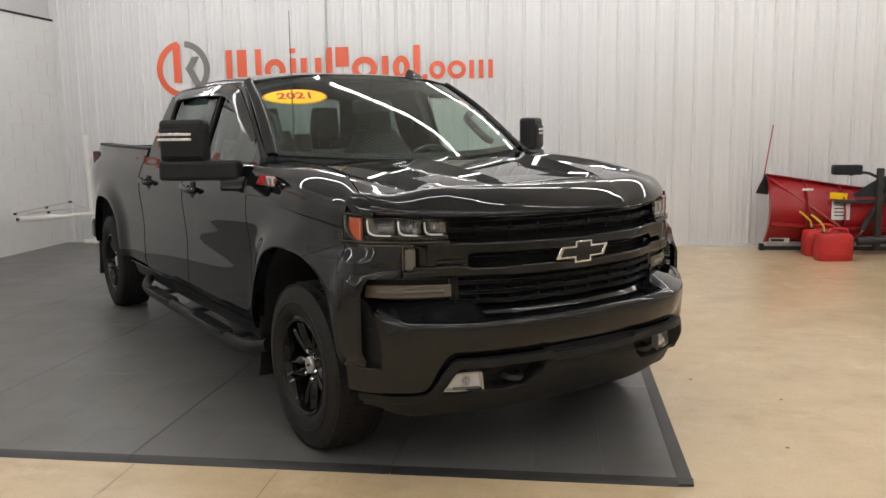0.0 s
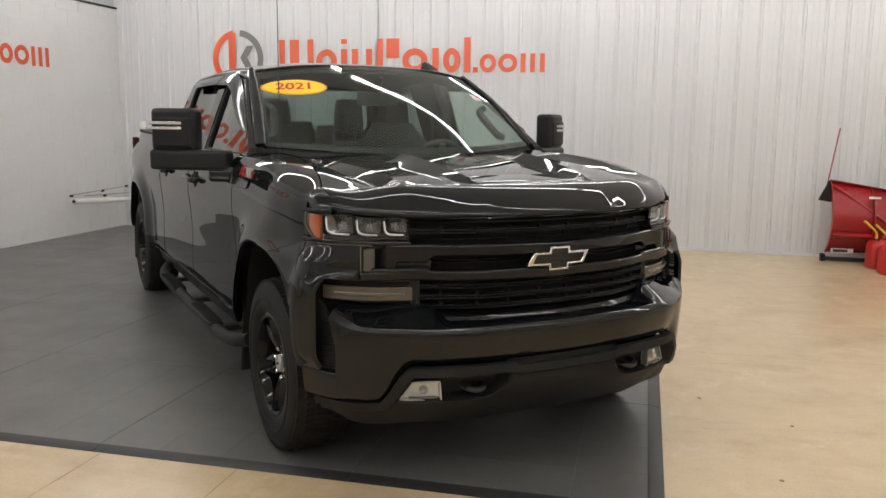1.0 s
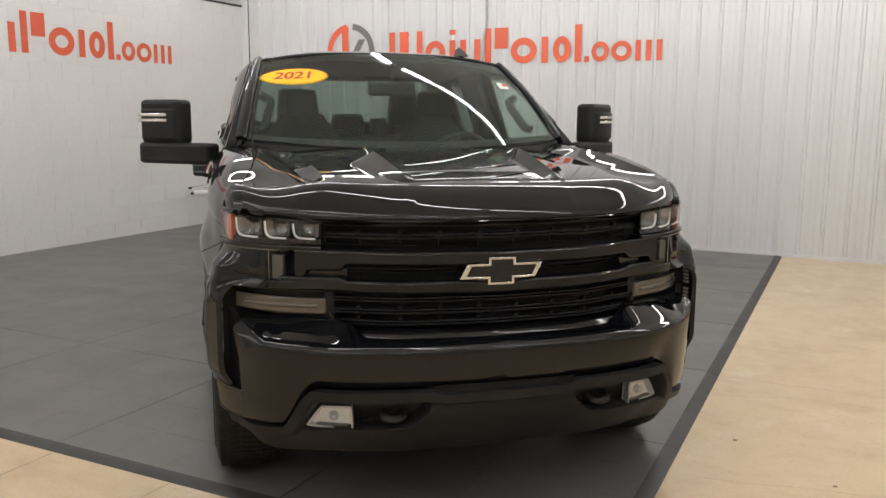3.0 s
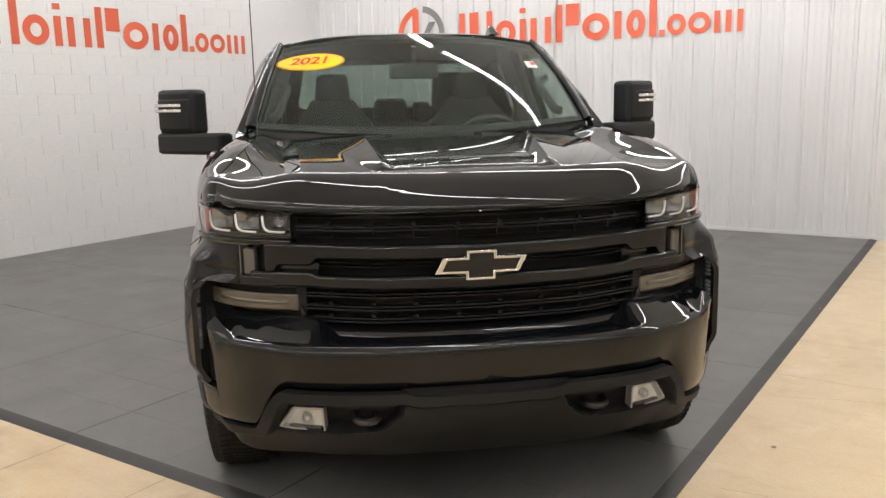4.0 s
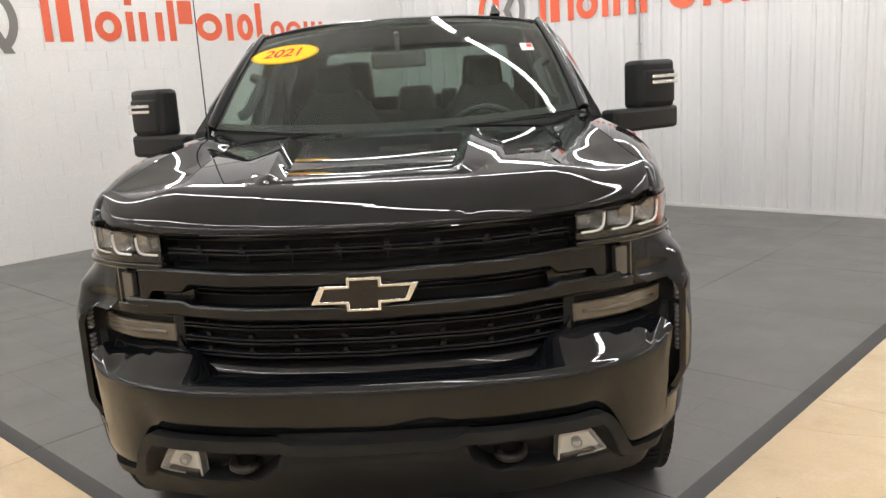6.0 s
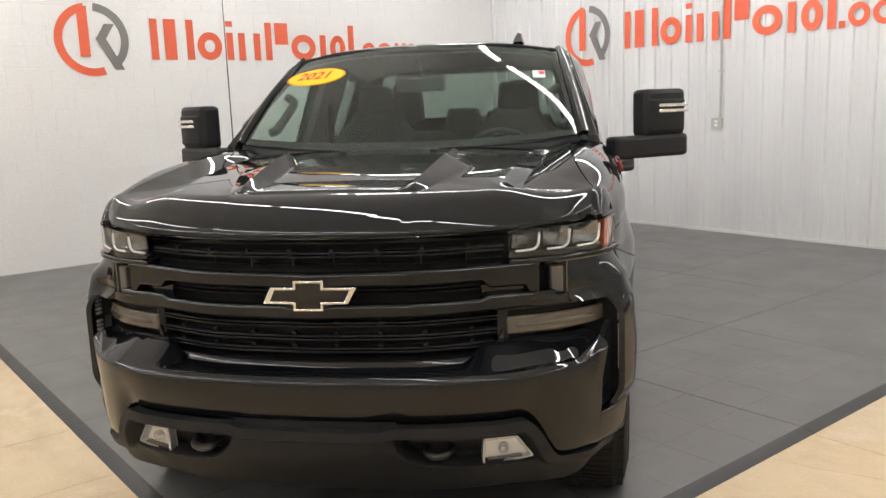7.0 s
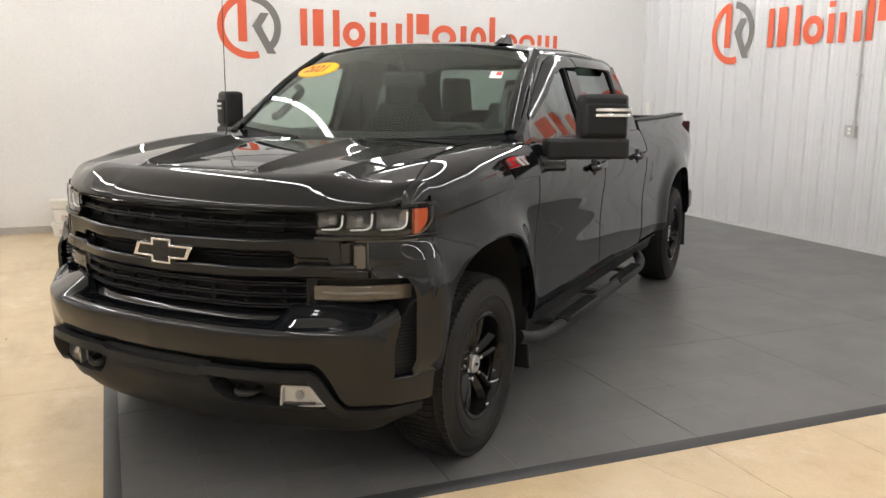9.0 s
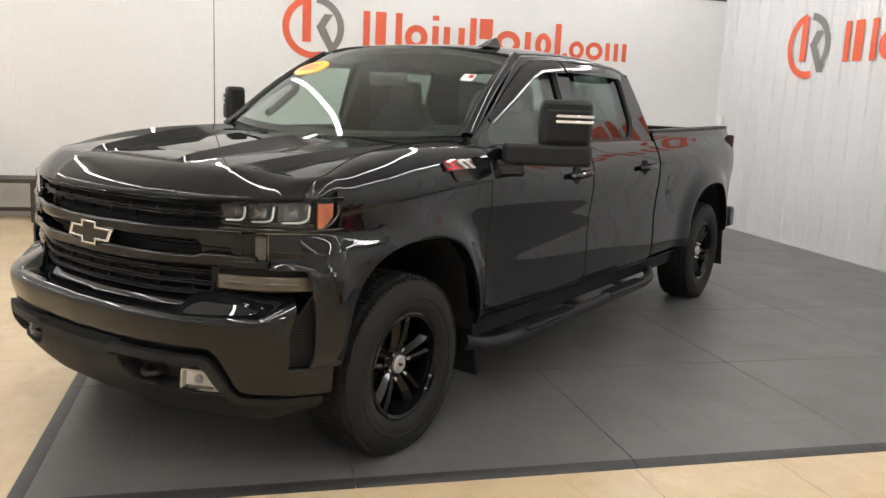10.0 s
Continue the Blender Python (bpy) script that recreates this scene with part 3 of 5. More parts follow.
part("maker_plate_print", box((0.07, -0.065, 0.11), (0.22, -0.062, 0.14)), STEEL, plow)
part("frame_post", box((1.10, -0.42, 0.06), (1.16, -0.34, 0.98)), STEEL, plow, bevel=0.006)
part("frame_post", box((1.40, -0.42, 0.06), (1.46, -0.34, 0.98)), STEEL, plow, bevel=0.006)
part("cross_bar", tube([(0.68, -0.3, 0.60), (1.60, -0.36, 0.60)], 0.022, 10), STEEL, plow)
part("cross_bar", tube([(0.92, -0.38, 0.16), (1.60, -0.42, 0.20)], 0.05, 10), STEEL, plow)
part("ram", tube([(1.0, -0.3, 0.28), (1.22, -0.38, 0.74)], 0.035, 12), STEEL, plow)
part("ram_rod", tube([(0.92, -0.28, 0.16), (1.02, -0.31, 0.30)], 0.016, 10), CHROME, plow)
part("plow_guard", sheet(lambda u, v, w: Vector((u, -0.35 + 0.1 * v + w, 0.66 + 0.24 * v * math.sin(min(1, (u - 0.90) * 2.2) * 1.57))), list(np.linspace(0.90, 1.5, 10)), [0.0, 0.5, 1.0], 0.03), PLASTIC, plow)
part("light_arm", tube(smooth_path([(1.14, -0.38, 0.86), (0.98, -0.38, 0.93), (0.80, -0.38, 0.91)]), 0.016, 8), STEEL, plow)
part("lamp_head", box((0.62, -0.46, 0.91), (0.92, -0.33, 1.02)), PLASTIC, plow, bevel=0.015)
tagged(plow, "red snow plow blade with black mount, standing on the concrete", "snow plow")


def fuel_can():
    c = empty("fuel_can")

    def shape(u, v, w):
        a = 2 * math.pi * u
        k = 0.12 if v in (0.0,) else 0.0
        sq = lambda t: math.copysign(abs(t) ** 0.45, t)
        s = [0.93, 1.0, 1.0, 1.0, 0.97, 0.86, 0.72][int(round(v * 6))]
        z = [0.0, 0.015, 0.12, 0.22, 0.265, 0.29, 0.30][int(round(v * 6))]
        return Vector((0.19 * s * sq(math.cos(a)), 0.115 * s * sq(math.sin(a)), z))

    bm = bmesh.new()
    rings = [[bm.verts.new(shape(u, v / 6, 0)) for u in np.linspace(0, 1, 40, endpoint=False)] for v in range(7)]
    for a, b in zip(rings, rings[1:]):
        for i in range(40):
            bm.faces.new((a[i], a[(i + 1) % 40], b[(i + 1) % 40], b[i]))
    bm.faces.new(rings[0][::-1])
    bm.faces.new(rings[-1])
    part("body", bm, CAN_RED, c, sharp=60)
    part("handle", tube(smooth_path([(-0.04, 0, 0.28), (-0.03, 0, 0.335), (0.05, 0, 0.345), (0.13, 0, 0.33), (0.15, 0, 0.27)]), 0.017, 8), CAN_RED, c)
    part("cap", lathe([(0, 0), (0.032, 0), (0.032, 0.03), (0, 0.035)], 16, "z"), STEEL, c, "dark cap", place=pose(-0.11, 0, 0.285))
    part("spout", tube(smooth_path([(-0.11, 0, 0.30), (-0.12, 0, 0.38), (-0.21, 0.0, 0.47), (-0.25, 0, 0.50)], 5), 0.013, 8), BUNGEE, c, "yellow spout")
    for z in (0.07, 0.2):
        part("ridge", box((-0.12, -0.118, z), (0.12, -0.112, z + 0.012)), CAN_RED, c, bevel=0.003)
    return tagged(c, "red plastic fuel can standing on the concrete before the plow", "fuel can", "fuel cans")


can = fuel_can()
can.matrix_basis = pose(3.40, 9.98, 0, 0, 0, 4)
copy_thing(can, pose(3.37, 10.34, 0, 0, 0, 8))


# ---- the pickup truck: x ahead, y to its left, z up from the ground under the front axle ----
truck = empty("pickup_truck", pose(-0.0360, 4.7642, 0.012, 0, 0, -48.6))
tagged(truck, "glossy black crew cab pickup truck parked on the rubber mat", "pickup truck")
REAR = -3.96
side_y = curve_of([(0.40, 0.925), (0.47, 0.942), (0.56, 0.963), (0.66, 0.962), (0.78, 0.958), (0.92, 0.966), (1.05, 0.978), (1.14, 0.974), (1.21, 0.955), (1.27, 0.925), (1.32, 0.90), (1.40, 0.88)])
taper = curve_of([(-4.75, -0.05), (-4.4, -0.02), (-3.6, 0.0), (0.0, 0.0), (0.5, 0.0)])
ARCHES = ((-0.04, 0.47, 0.935), (REAR, 0.535, 0.945))


def arch_ratio(x, z, cx, hw, top):
    return (abs((x - cx) / hw) ** 2.6 + (max(z - 0.40, 0.0) / (top - 0.40)) ** 2.6) ** (1 / 2.6)


NOSE = [(0.0, 0.835), (0.3, 0.81), (0.6, 0.70), (0.74, 0.64), (0.82, 0.58), (0.87, 0.53), (0.90, 0.48), (0.918, 0.43), (0.93, 0.385), (0.95, 0.31), (0.975, 0.20), (1.02, 0.05), (1.2, -0.5)]
BUMP = [(0.0, 0.93), (0.3, 0.915), (0.55, 0.865), (0.7, 0.785), (0.8, 0.705), (0.87, 0.625), (0.92, 0.555), (0.95, 0.50), (0.97, 0.455), (0.985, 0.40), (1.02, 0.20), (1.2, -0.5)]
nose_x, bump_x = curve_of(NOSE), curve_of(BUMP)
nose_y, bump_y = curve_of([(x, y) for y, x in reversed(NOSE)]), curve_of([(x, y) for y, x in reversed(BUMP)])


def body_y(x, z):
    y = side_y(z) + taper(x)
    for a in ARCHES:
        s = arch_ratio(x, z, *a)
        y += 0.048 * math.exp(-(((s - 1.0) / 0.17) ** 2)) * step(0.3, 0.5, z)
    if x > -0.3:
        # the side turns into the front face
        k = lerp(step(0.90, 1.0, z), step(0.80, 0.90, z), step(0.50, 0.58, x))
        b = lerp(bump_y(x), nose_y(x), k)
        h = max(0.05 - abs(y - b), 0.0) / 0.05
        y = min(y, b) - h * h * 0.0125
        y += 0.032 * step(0.36, 0.50, x) * step(0.49, 0.57, z) * step(0.92, 0.84, z)
        # swells outward below the lamp
        y += 0.012 * math.exp(-(((x - 0.43) / 0.075) ** 2)) * step(0.93, 0.84, z) * step(0.50, 0.74, z)
    return y


def z_low(x, sill):
    for cx, hw, top in ARCHES:
        k = abs((x - cx) / hw)
        if k < 1:
            return max(sill, 0.40 + (top - 0.40) * (1 - k**2.6) ** (1 / 2.6))
    return sill


def side_f(s, lean=0.0):
    return lambda x, z, w: Vector((x + lean * (z - 0.9), s * (body_y(x, z) - w), z))


def columns(x0, x1, n):
    xs = set(np.linspace(x0, x1, n).round(5))
    for cx, hw, top in ARCHES:
        for s in (-1, 1):
            for e in (1.0, 0.999, 0.99, 0.97, 0.94, 0.9):
                if min(x0, x1) < cx + s * hw * e < max(x0, x1):
                    xs.add(round(cx + s * hw * e, 5))
            if min(x0, x1) < cx + s * (hw + 0.0004) < max(x0, x1):
                xs.add(round(cx + s * (hw + 0.0004), 5))
    return sorted(xs, reverse=True)


# hood surface
hood_fall = np.polyfit([-0.7, -0.4, -0.1, 0.2, 0.45, 0.62, 0.72, 0.79, 0.83], [1.318, 1.312, 1.301, 1.283, 1.258, 1.234, 1.217, 1.203, 1.194], 4)
hood_mid = lambda x: float(np.polyval(hood_fall, x))
hood_edge = curve_of([(-0.62, 0.76), (-0.14, 0.768), (0.2, 0.802), (0.36, 0.838), (0.44, 0.866), (0.47, 0.878), (0.9, 0.878)])
lip_x = lambda a: 0.807 - 0.44 * a**2.4
hood_rear = curve_of([(0.0, -0.36), (0.4, -0.41), (0.7, -0.52), (0.8, -0.58)])
FIN = ((-0.35, 0.0), (-0.02, 0.016), (0.045, 0.040), (0.2, 0.037), (0.45, 0.024), (0.60, 0.009), (0.645, 0.0))
WELL = ((-0.3, 0.0), (-0.1, 0.0), (0.3, 0.006), (0.615, 0.012), (0.64, 0.0))
FRONT = ((0.45, 0.0), (0.60, 0.010), (0.63, 0.008), (0.652, 0.0))
FIN_FOOT = curve_of([(-0.4, 0.06), (0.04, 0.07), (0.25, 0.115), (0.45, 0.085), (0.66, 0.03)])
SHOULDER = curve_of([(-0.7, 0.028), (-0.2, 0.026), (0.0, 0.020), (0.2, 0.004), (0.4, -0.024), (0.6, -0.036)])


def along(pairs, x):
    return float(np.interp(x, [p[0] for p in pairs], [p[1] for p in pairs]))


def hood_lines(x):
    """Across the hood at x: the creases' distances from the middle and their heights."""
    k = min(max((0.66 - x) / 0.62, 0.0), 1.0)
    crest = lerp(0.285, 0.335, k)
    o = lerp(0.595, 0.640, step(0.6, -0.3, x))
    front, drop = along(FRONT, x), lerp(0.031, 0.022, step(0.3, -0.2, x)) * step(0.565, 0.46, x) * step(-0.34, -0.2, x) + 0.2 * max(0.0, -SHOULDER(x))
    low = front - along(WELL, x)
    return (
        [0.0, crest - 0.12, crest - 0.045, crest, crest + FIN_FOOT(x), o - 0.032, o + 0.022, max(hood_edge(x), o + 0.07)],
        [low, low, low, front + along(FIN, x), 0.0, 0.0, -drop, SHOULDER(x)],
    )


def hood_z(x, y):
    a, (at, up) = abs(y), hood_lines(x)
    return hood_mid(x) - 0.020 * (a / 0.75) ** 2 + float(np.interp(a, at, up))


def hood_f(u, c, w):
    a, s = abs(c), -1 if c < 0 else 1
    k = min(int(a), 6)
    nominal = lerp(*hood_lines(0.6)[0][k : k + 2], a - k)
    lip = lip_x(nominal)
    back = hood_rear(min(nominal * 0.95, 0.8))
    turn = lip - 0.13 + 0.05 * (nominal / 0.878) ** 3
    marks = [turn, min(0.64, turn - 0.01), min(0.615, turn - 0.025), 0.045, -0.02, back]
    if u >= 0:
        i = min(int(u), 4)
        x = lerp(marks[i], marks[i + 1], u - i)
    else:
        x = turn
    y = lerp(*hood_lines(x)[0][k : k + 2], a - k)
    z = hood_z(x, y)
    if u < 0:
        # the front bends down to the grille and the lamps
        t, x1, z1 = -u, lip + 0.032, 1.112 + 0.05 * max(0.0, y - 0.6)
        slope = (hood_mid(turn - 0.02) - hood_mid(turn)) / 0.02
        a0, a1, a2 = Vector((turn, z)), Vector((turn + 0.055, z - 0.055 * slope)), Vector((x1, z1 + 0.020))
        way = (a2 - a1).normalized()
        span = (a2 - a1).length
        b0, b1 = a1 + way * span * 0.5, a2 - way * span * 0.42
        if t < 0.4:
            k = t / 0.4
            q = (1 - k) ** 2 * a0 + 2 * k * (1 - k) * a1 + k * k * b0
        elif t < 0.6:
            q = b0.lerp(b1, (t - 0.4) / 0.2)
        else:
            k = (t - 0.6) / 0.4
            q = (1 - k) ** 2 * b1 + 2 * k * (1 - k) * a2 + k * k * Vector((x1 - 0.004, z1))
        return Vector((q.x - w * t, s * y, q.y - w))
    return Vector((x, s * y, z - w))


half = [k + f for k, n in enumerate((5, 8, 6, 8, 6, 6, 14)) for f in np.linspace(0, 1, n, endpoint=False)] + [7.0]
long_rows = list(np.linspace(-1, 0, 26, endpoint=False)) + [k + f for k, n in enumerate((4, 4, 50, 4, 30)) for f in np.linspace(0, 1, n, endpoint=False)] + [5.0]
hood = part("hood", sheet(hood_f, long_rows, [-v for v in half[:0:-1]] + half, 0.02), PAINT, truck, "glossy black hood with raised centre fins", sharp=19)


def plan(xf, s=1, grow=0.0):
    """Lays (y, z, depth) onto a front surface whose plan is x = xf(|y|)."""

    def f(y, z, w):
        a, h = abs(y), 0.004
        d = (xf(min(a + h, 1.0)) - xf(max(a - h, 0.0))) / (min(a + h, 1.0) - max(a - h, 0.0))
        n = Vector((1, -d * (1 if y >= 0 else -1))).normalized()
        if a < 1e-6:
            n = Vector((1, 0))
        w -= grow
        return Vector((xf(a) - n.x * w, (y - n.y * w) * s, z))

    return f


def ys(y0, y1, n, xf=nose_x):
    """Columns evenly spread along the plan between two sides."""
    t = np.linspace(y0, y1, 400)
    x = np.array([xf(abs(v)) for v in t])
    s = np.r_[0, np.cumsum(np.hypot(np.diff(t), np.diff(x)))]
    return [float(v) for v in np.interp(np.linspace(0, s[-1], n), s, t)]


def rows_between(z0, z1, n=6):
    g0, g1 = (z0 if callable(z0) else lambda y: z0), (z1 if callable(z1) else lambda y: z1)
    return lambda y: list(np.linspace(g0(abs(y)), g1(abs(y)), n))


def bar(name, y0, y1, z0, z1, thick, material, parent=None, xf=nose_x, grow=0.0, n=40, label="", bevel=0.004, s=1, rows=4):
    return part(name, sheet(plan(xf, s, grow), ys(y0, y1, n, xf), rows_between(z0, z1, rows), thick), material, parent or truck, label, bevel)


# front face
bar("hood_lip", -0.60, 0.60, 1.1045, 1.1105, 0.03, PAINT, xf=nose_x, grow=0.004, n=50, bevel=0.002)
bar("grille_backing", -0.70, 0.70, 0.68, 1.11, 0.01, DARK, grow=-0.075, n=40, bevel=0)
grille = empty("grille", Matrix())
grille.parent = truck
bar("upper_frame", -0.60, 0.60, 1.088, 1.104, 0.05, GRILLE, grille, grow=-0.015)
for z in (1.045, 1.057):
    bar("slat", -0.595, 0.595, z, z + 0.006, 0.03, GRILLE, grille, grow=-0.018, bevel=0.0015)
bar("slat", -0.595, 0.595, 1.016, 1.019, 0.02, GRILLE, grille, grow=-0.05, bevel=0.001)
for z in (0.940, 0.926):
    for s in (-1, 1):
        bar("slat", 0.14, 0.525, z, z + 0.004, 0.03, GRILLE, grille, grow=-0.03, bevel=0.001, n=20, s=s)
for z in (0.838, 0.827, 0.796, 0.785, 0.756, 0.745):
    bar("slat", -0.57, 0.57, z, z + 0.006, 0.03, GRILLE, grille, grow=-0.012, bevel=0.0015)


def node_at(y, z, h):
    f = plan(nose_x, 1, -0.020)
    bm = prism([(y - 0.013, z - h), (y + 0.013, z - h), (y + 0.008, z), (y + 0.004, z + h), (y - 0.004, z + h), (y - 0.008, z)], 0.02, f)
    part("grille_node", bm, GRILLE, grille)


for k in range(8):
    node_at(-0.49 + 0.14 * k, 1.062, 0.010)
    part("grille_post", box((0.0, -0.002, 0.0), (0.012, 0.002, 0.034)), GRILLE, grille, place=Matrix.Translation(plan(nose_x, 1, -0.055)(-0.49 + 0.14 * k, 1.014, 0)))
for k in range(8):
    for z in (0.834, 0.800, 0.760):
        node_at(-0.49 + 0.14 * k, z + 0.004, 0.009)


def tray_f(y, v, w):
    """The curved shelf under the lower slats, its ends swept up."""
    up = 0.05 * max(0.0, (abs(y) - 0.49) / 0.08) ** 2
    return plan(nose_x, 1, -0.05 * (1 - v) ** 1.6 + 0.002)(y, lerp(0.738, 0.694, v) + up * v, w)


part("shelf", sheet(tray_f, ys(-0.57, 0.57, 60), list(np.linspace(0, 1, 9)), 0.02), GLOSS, grille, "gloss black shelf under the slats", sharp=60)
bar("lower_frame", -0.53, 0.53, 0.688, 0.697, 0.06, GLOSS, grille, grow=0.006, bevel=0.003)
for s in (-1, 1):
    part("lower_frame", sheet(plan(nose_x, s, 0.0), [0.535, 0.55, 0.565, 0.58], lambda y: list(np.linspace(lerp(0.69, 0.765, (y - 0.535) / 0.045), lerp(0.712, 0.80, (y - 0.535) / 0.045), 3)), 0.05), GLOSS, grille)
    bar("end_plate", 0.565, 0.60, 0.735, 0.865, 0.05, GRILLE, grille, grow=-0.012, n=6, s=s)
bar("upper_bar", -0.69, 0.69, lambda a: lerp(0.958, 0.934, step(0.515, 0.545, a)) - 0.026 * step(0.645, 0.66, a), lambda a: 1.000 + 0.012 * a, 0.045, PAINT, grille, grow=0.012, n=160, bevel=0.008, label="glossy black cross bar")
bar("lower_bar", -0.74, 0.74, lambda a: 0.856 + 0.012 * a, lambda a: 0.902 + 0.011 * step(0.515, 0.545, a), 0.045, PAINT, grille, grow=0.0125, n=160, bevel=0.008, label="glossy black cross bar")
bow = [(-0.150, -0.026), (-0.050, -0.026), (-0.050, -0.048), (0.046, -0.048), (0.046, -0.026), (0.124, -0.026), (0.152, 0.026), (0.050, 0.026), (0.050, 0.048), (-0.046, 0.048), (-0.046, 0.026), (-0.122, 0.026)]
inner = [(-0.126, -0.018), (-0.041, -0.018), (-0.041, -0.040), (0.038, -0.040), (0.038, -0.018), (0.112, -0.018), (0.130, 0.018), (0.041, 0.018), (0.041, 0.040), (-0.038, 0.040), (-0.038, 0.018), (-0.108, 0.018)]
badge_f = lambda u, v, w: Vector((0.852 - w - 0.35 * u * u, u, 0.934 + v))
bm = bmesh.new()
add_ring(bm, bow, inner, 0.02, badge_f)
emblem = part("emblem", bm, CHROME, grille, "chrome-edged emblem with a black middle", bevel=0.002)
part("emblem_fill", prism(inner, 0.012, lambda u, v, w: badge_f(u, v, w + 0.004)), GLOSS, emblem)

for s in (-1, 1):
    # corner of the face: joins the bars, the reflector upright and the pod below the lamp
    corner = empty("front_corner", Matrix())
    corner.parent = truck
    bar("slot_floor", 0.525, 0.655, 0.91, 0.94, 0.01, GLOSS, corner, grow=-0.022, n=10, s=s, bevel=0)
    part("corner_hollow", sheet(lambda y, z, w, s=s: plan(nose_x, s, 0.006 - 0.032 * math.sin((y - 0.688) / 0.044 * math.pi / 2))(y, z, w), list(np.linspace(0.688, 0.732, 8)), list(np.linspace(0.892, 0.992, 5)), 0.02), GLOSS, corner, sharp=60)
    bar("corner_foot", 0.66, 0.775, 0.864, lambda a: 0.896, 0.04, PAINT, corner, grow=0.0135, n=10, s=s, bevel=0.005)
    bar("reflector_upright", 0.730, 0.775, lambda a: 0.897, lambda a: 0.984, 0.03, UPRIGHT, corner, grow=-0.006, n=6, s=s, label="pale upright trim")
    bar("upright_edge", 0.773, 0.779, 0.894, 0.996, 0.03, SATIN, corner, grow=0.002, n=3, s=s, bevel=0.002)
    swell = lambda z: float(np.interp(z, (0.868, 0.932, 1.004), (0.0, 0.015, 0.0)))
    turn = [nose_x(y) for y in np.linspace(0.773, 0.915, 26).tolist()] + [0.43, 0.42, 0.41, 0.40, 0.39, 0.38]
    part("pod", sheet(lambda x, z, w, s=s: Vector((x, s * (body_y(x, z) + lerp(0.002, -0.008, step(0.43, 0.385, x)) + swell(z) * step(0.375, 0.47, x) - w), z)), turn, lambda x: list(np.linspace(lerp(0.868, 0.918, step(0.48, 0.375, x)), 0.932, 9)) + list(np.linspace(0.932, lerp(1.004, 0.962, step(0.45, 0.375, x)), 9))[1:], 0.03), PAINT, corner, sharp=16)
    bar("pod_backing", 0.72, 0.90, 0.87, 1.008, 0.02, GLOSS, corner, grow=-0.03, n=14, s=s, bevel=0)
    bar("pod_trim", 0.737, 0.90, 0.998, 1.006, 0.02, SATIN, corner, grow=0.004, n=20, s=s, bevel=0.002)
    bar("lamp_shelf", 0.60, 0.93, lambda a: 1.002 + 0.006 * (a - 0.6), lambda a: 1.018 + 0.004 * (a - 0.6), 0.06, GLOSS, corner, grow=0.012, n=30, s=s)
    # headlamp
    lamp = empty("headlight", Matrix())
    lamp.parent = truck
    top = lambda a: 1.104 + 0.05 * max(0, a - 0.6)
    low = lambda a: 1.022 - 0.01 * (a - 0.6)
    bar("backing", 0.605, 0.926, low, top, 0.01, DARK, lamp, grow=-0.07, n=30, s=s, bevel=0)
    bar("lower_band", 0.605, 0.89, low, lambda v: low(v) + 0.018, 0.03, GLOSS, lamp, grow=-0.004, n=24, s=s, bevel=0.003)
    for k, (a, b) in enumerate(((0.612, 0.695), (0.707, 0.788), (0.80, 0.882))):
        bm = sheet(lambda y, z, w, s=s, a=a, b=b: plan(nose_x, s, -0.012 - 0.05 * (1 - (2 * (y - a) / (b - a) - 1) ** 2) * (1 - ((z - 1.07) / 0.045) ** 2))(y, z, w), ys(a, b, 16), rows_between(lambda v: low(v) + 0.024, lambda v: top(v) - 0.008, 10), 0.004)
        part("reflector", bm, SMOKED, lamp, "smoked mirrored lamp bowl")
        bm = lathe([(0.0, 0.016), (0.010, 0.014), (0.017, 0.007), (0.019, 0.0), (0.0, -0.004)], 20, "x")
        part("projector", bm, CLEAR, lamp, place=Matrix.Translation(plan(nose_x, s, -0.045)((a + b) / 2, 1.072, 0)))
        line = [(b, top(b) - 0.016), (b - 0.002, low(b) + 0.045), (b - 0.008, low(b) + 0.030), (b - 0.024, low(b) + 0.022), (a + 0.012, low(a) + 0.019)]
        path = smooth_path([plan(nose_x, s, -0.008)(y, z, 0) for y, z in line], 6)
        part("light_guide", tube(path, 0.0036, 8), GUIDE, lamp, "white light guide")
    bar("side_marker", 0.897, 0.919, lambda v: low(v) - 0.006 + 0.050 * ((v - 0.897) / 0.022) ** 2, lambda v: top(v) - 0.008, 0.02, AMBER, lamp, grow=-0.004, n=14, s=s, label="amber side marker", bevel=0.002)
    rim = [plan(nose_x, s, 0.0)(y, z, 0) for y, z in ((0.924, 1.108), (0.9245, 1.075), (0.920, 1.050), (0.911, 1.027), (0.897, 1.014), (0.885, 1.012))]
    part("marker_rim", tube(smooth_path(rim, 5), 0.004, 8), FROSTED, lamp, "pale marker rim")
    bar("lamp_brow", 0.865, 0.931, lambda v: top(v) - 0.006, 1.134, 0.04, PAINT, lamp, grow=-0.002, n=14, s=s, bevel=0.003)
    ob = bar("lens", 0.603, 0.928, low, top, 0.004, CLEAR, lamp, grow=0.002, n=36, s=s, bevel=0)
    ob.visible_shadow = False
    # daytime lamp
    drl = empty("running_light", Matrix())
    drl.parent = truck
    bar("surround", 0.575, 0.925, lambda a: 0.755 + 0.02 * step(0.6, 0.9, a), 0.862, 0.02, DARK, drl, grow=-0.03, n=30, s=s, bevel=0)
    bar("lamp", 0.592, 0.893, lambda a: 0.778 + 0.006 * (a - 0.6), lambda a: 0.834 + 0.01 * (a - 0.6), 0.03, FROSTED, drl, grow=-0.004, n=30, s=s, bevel=0.006, label="pale frosted lamp bar")
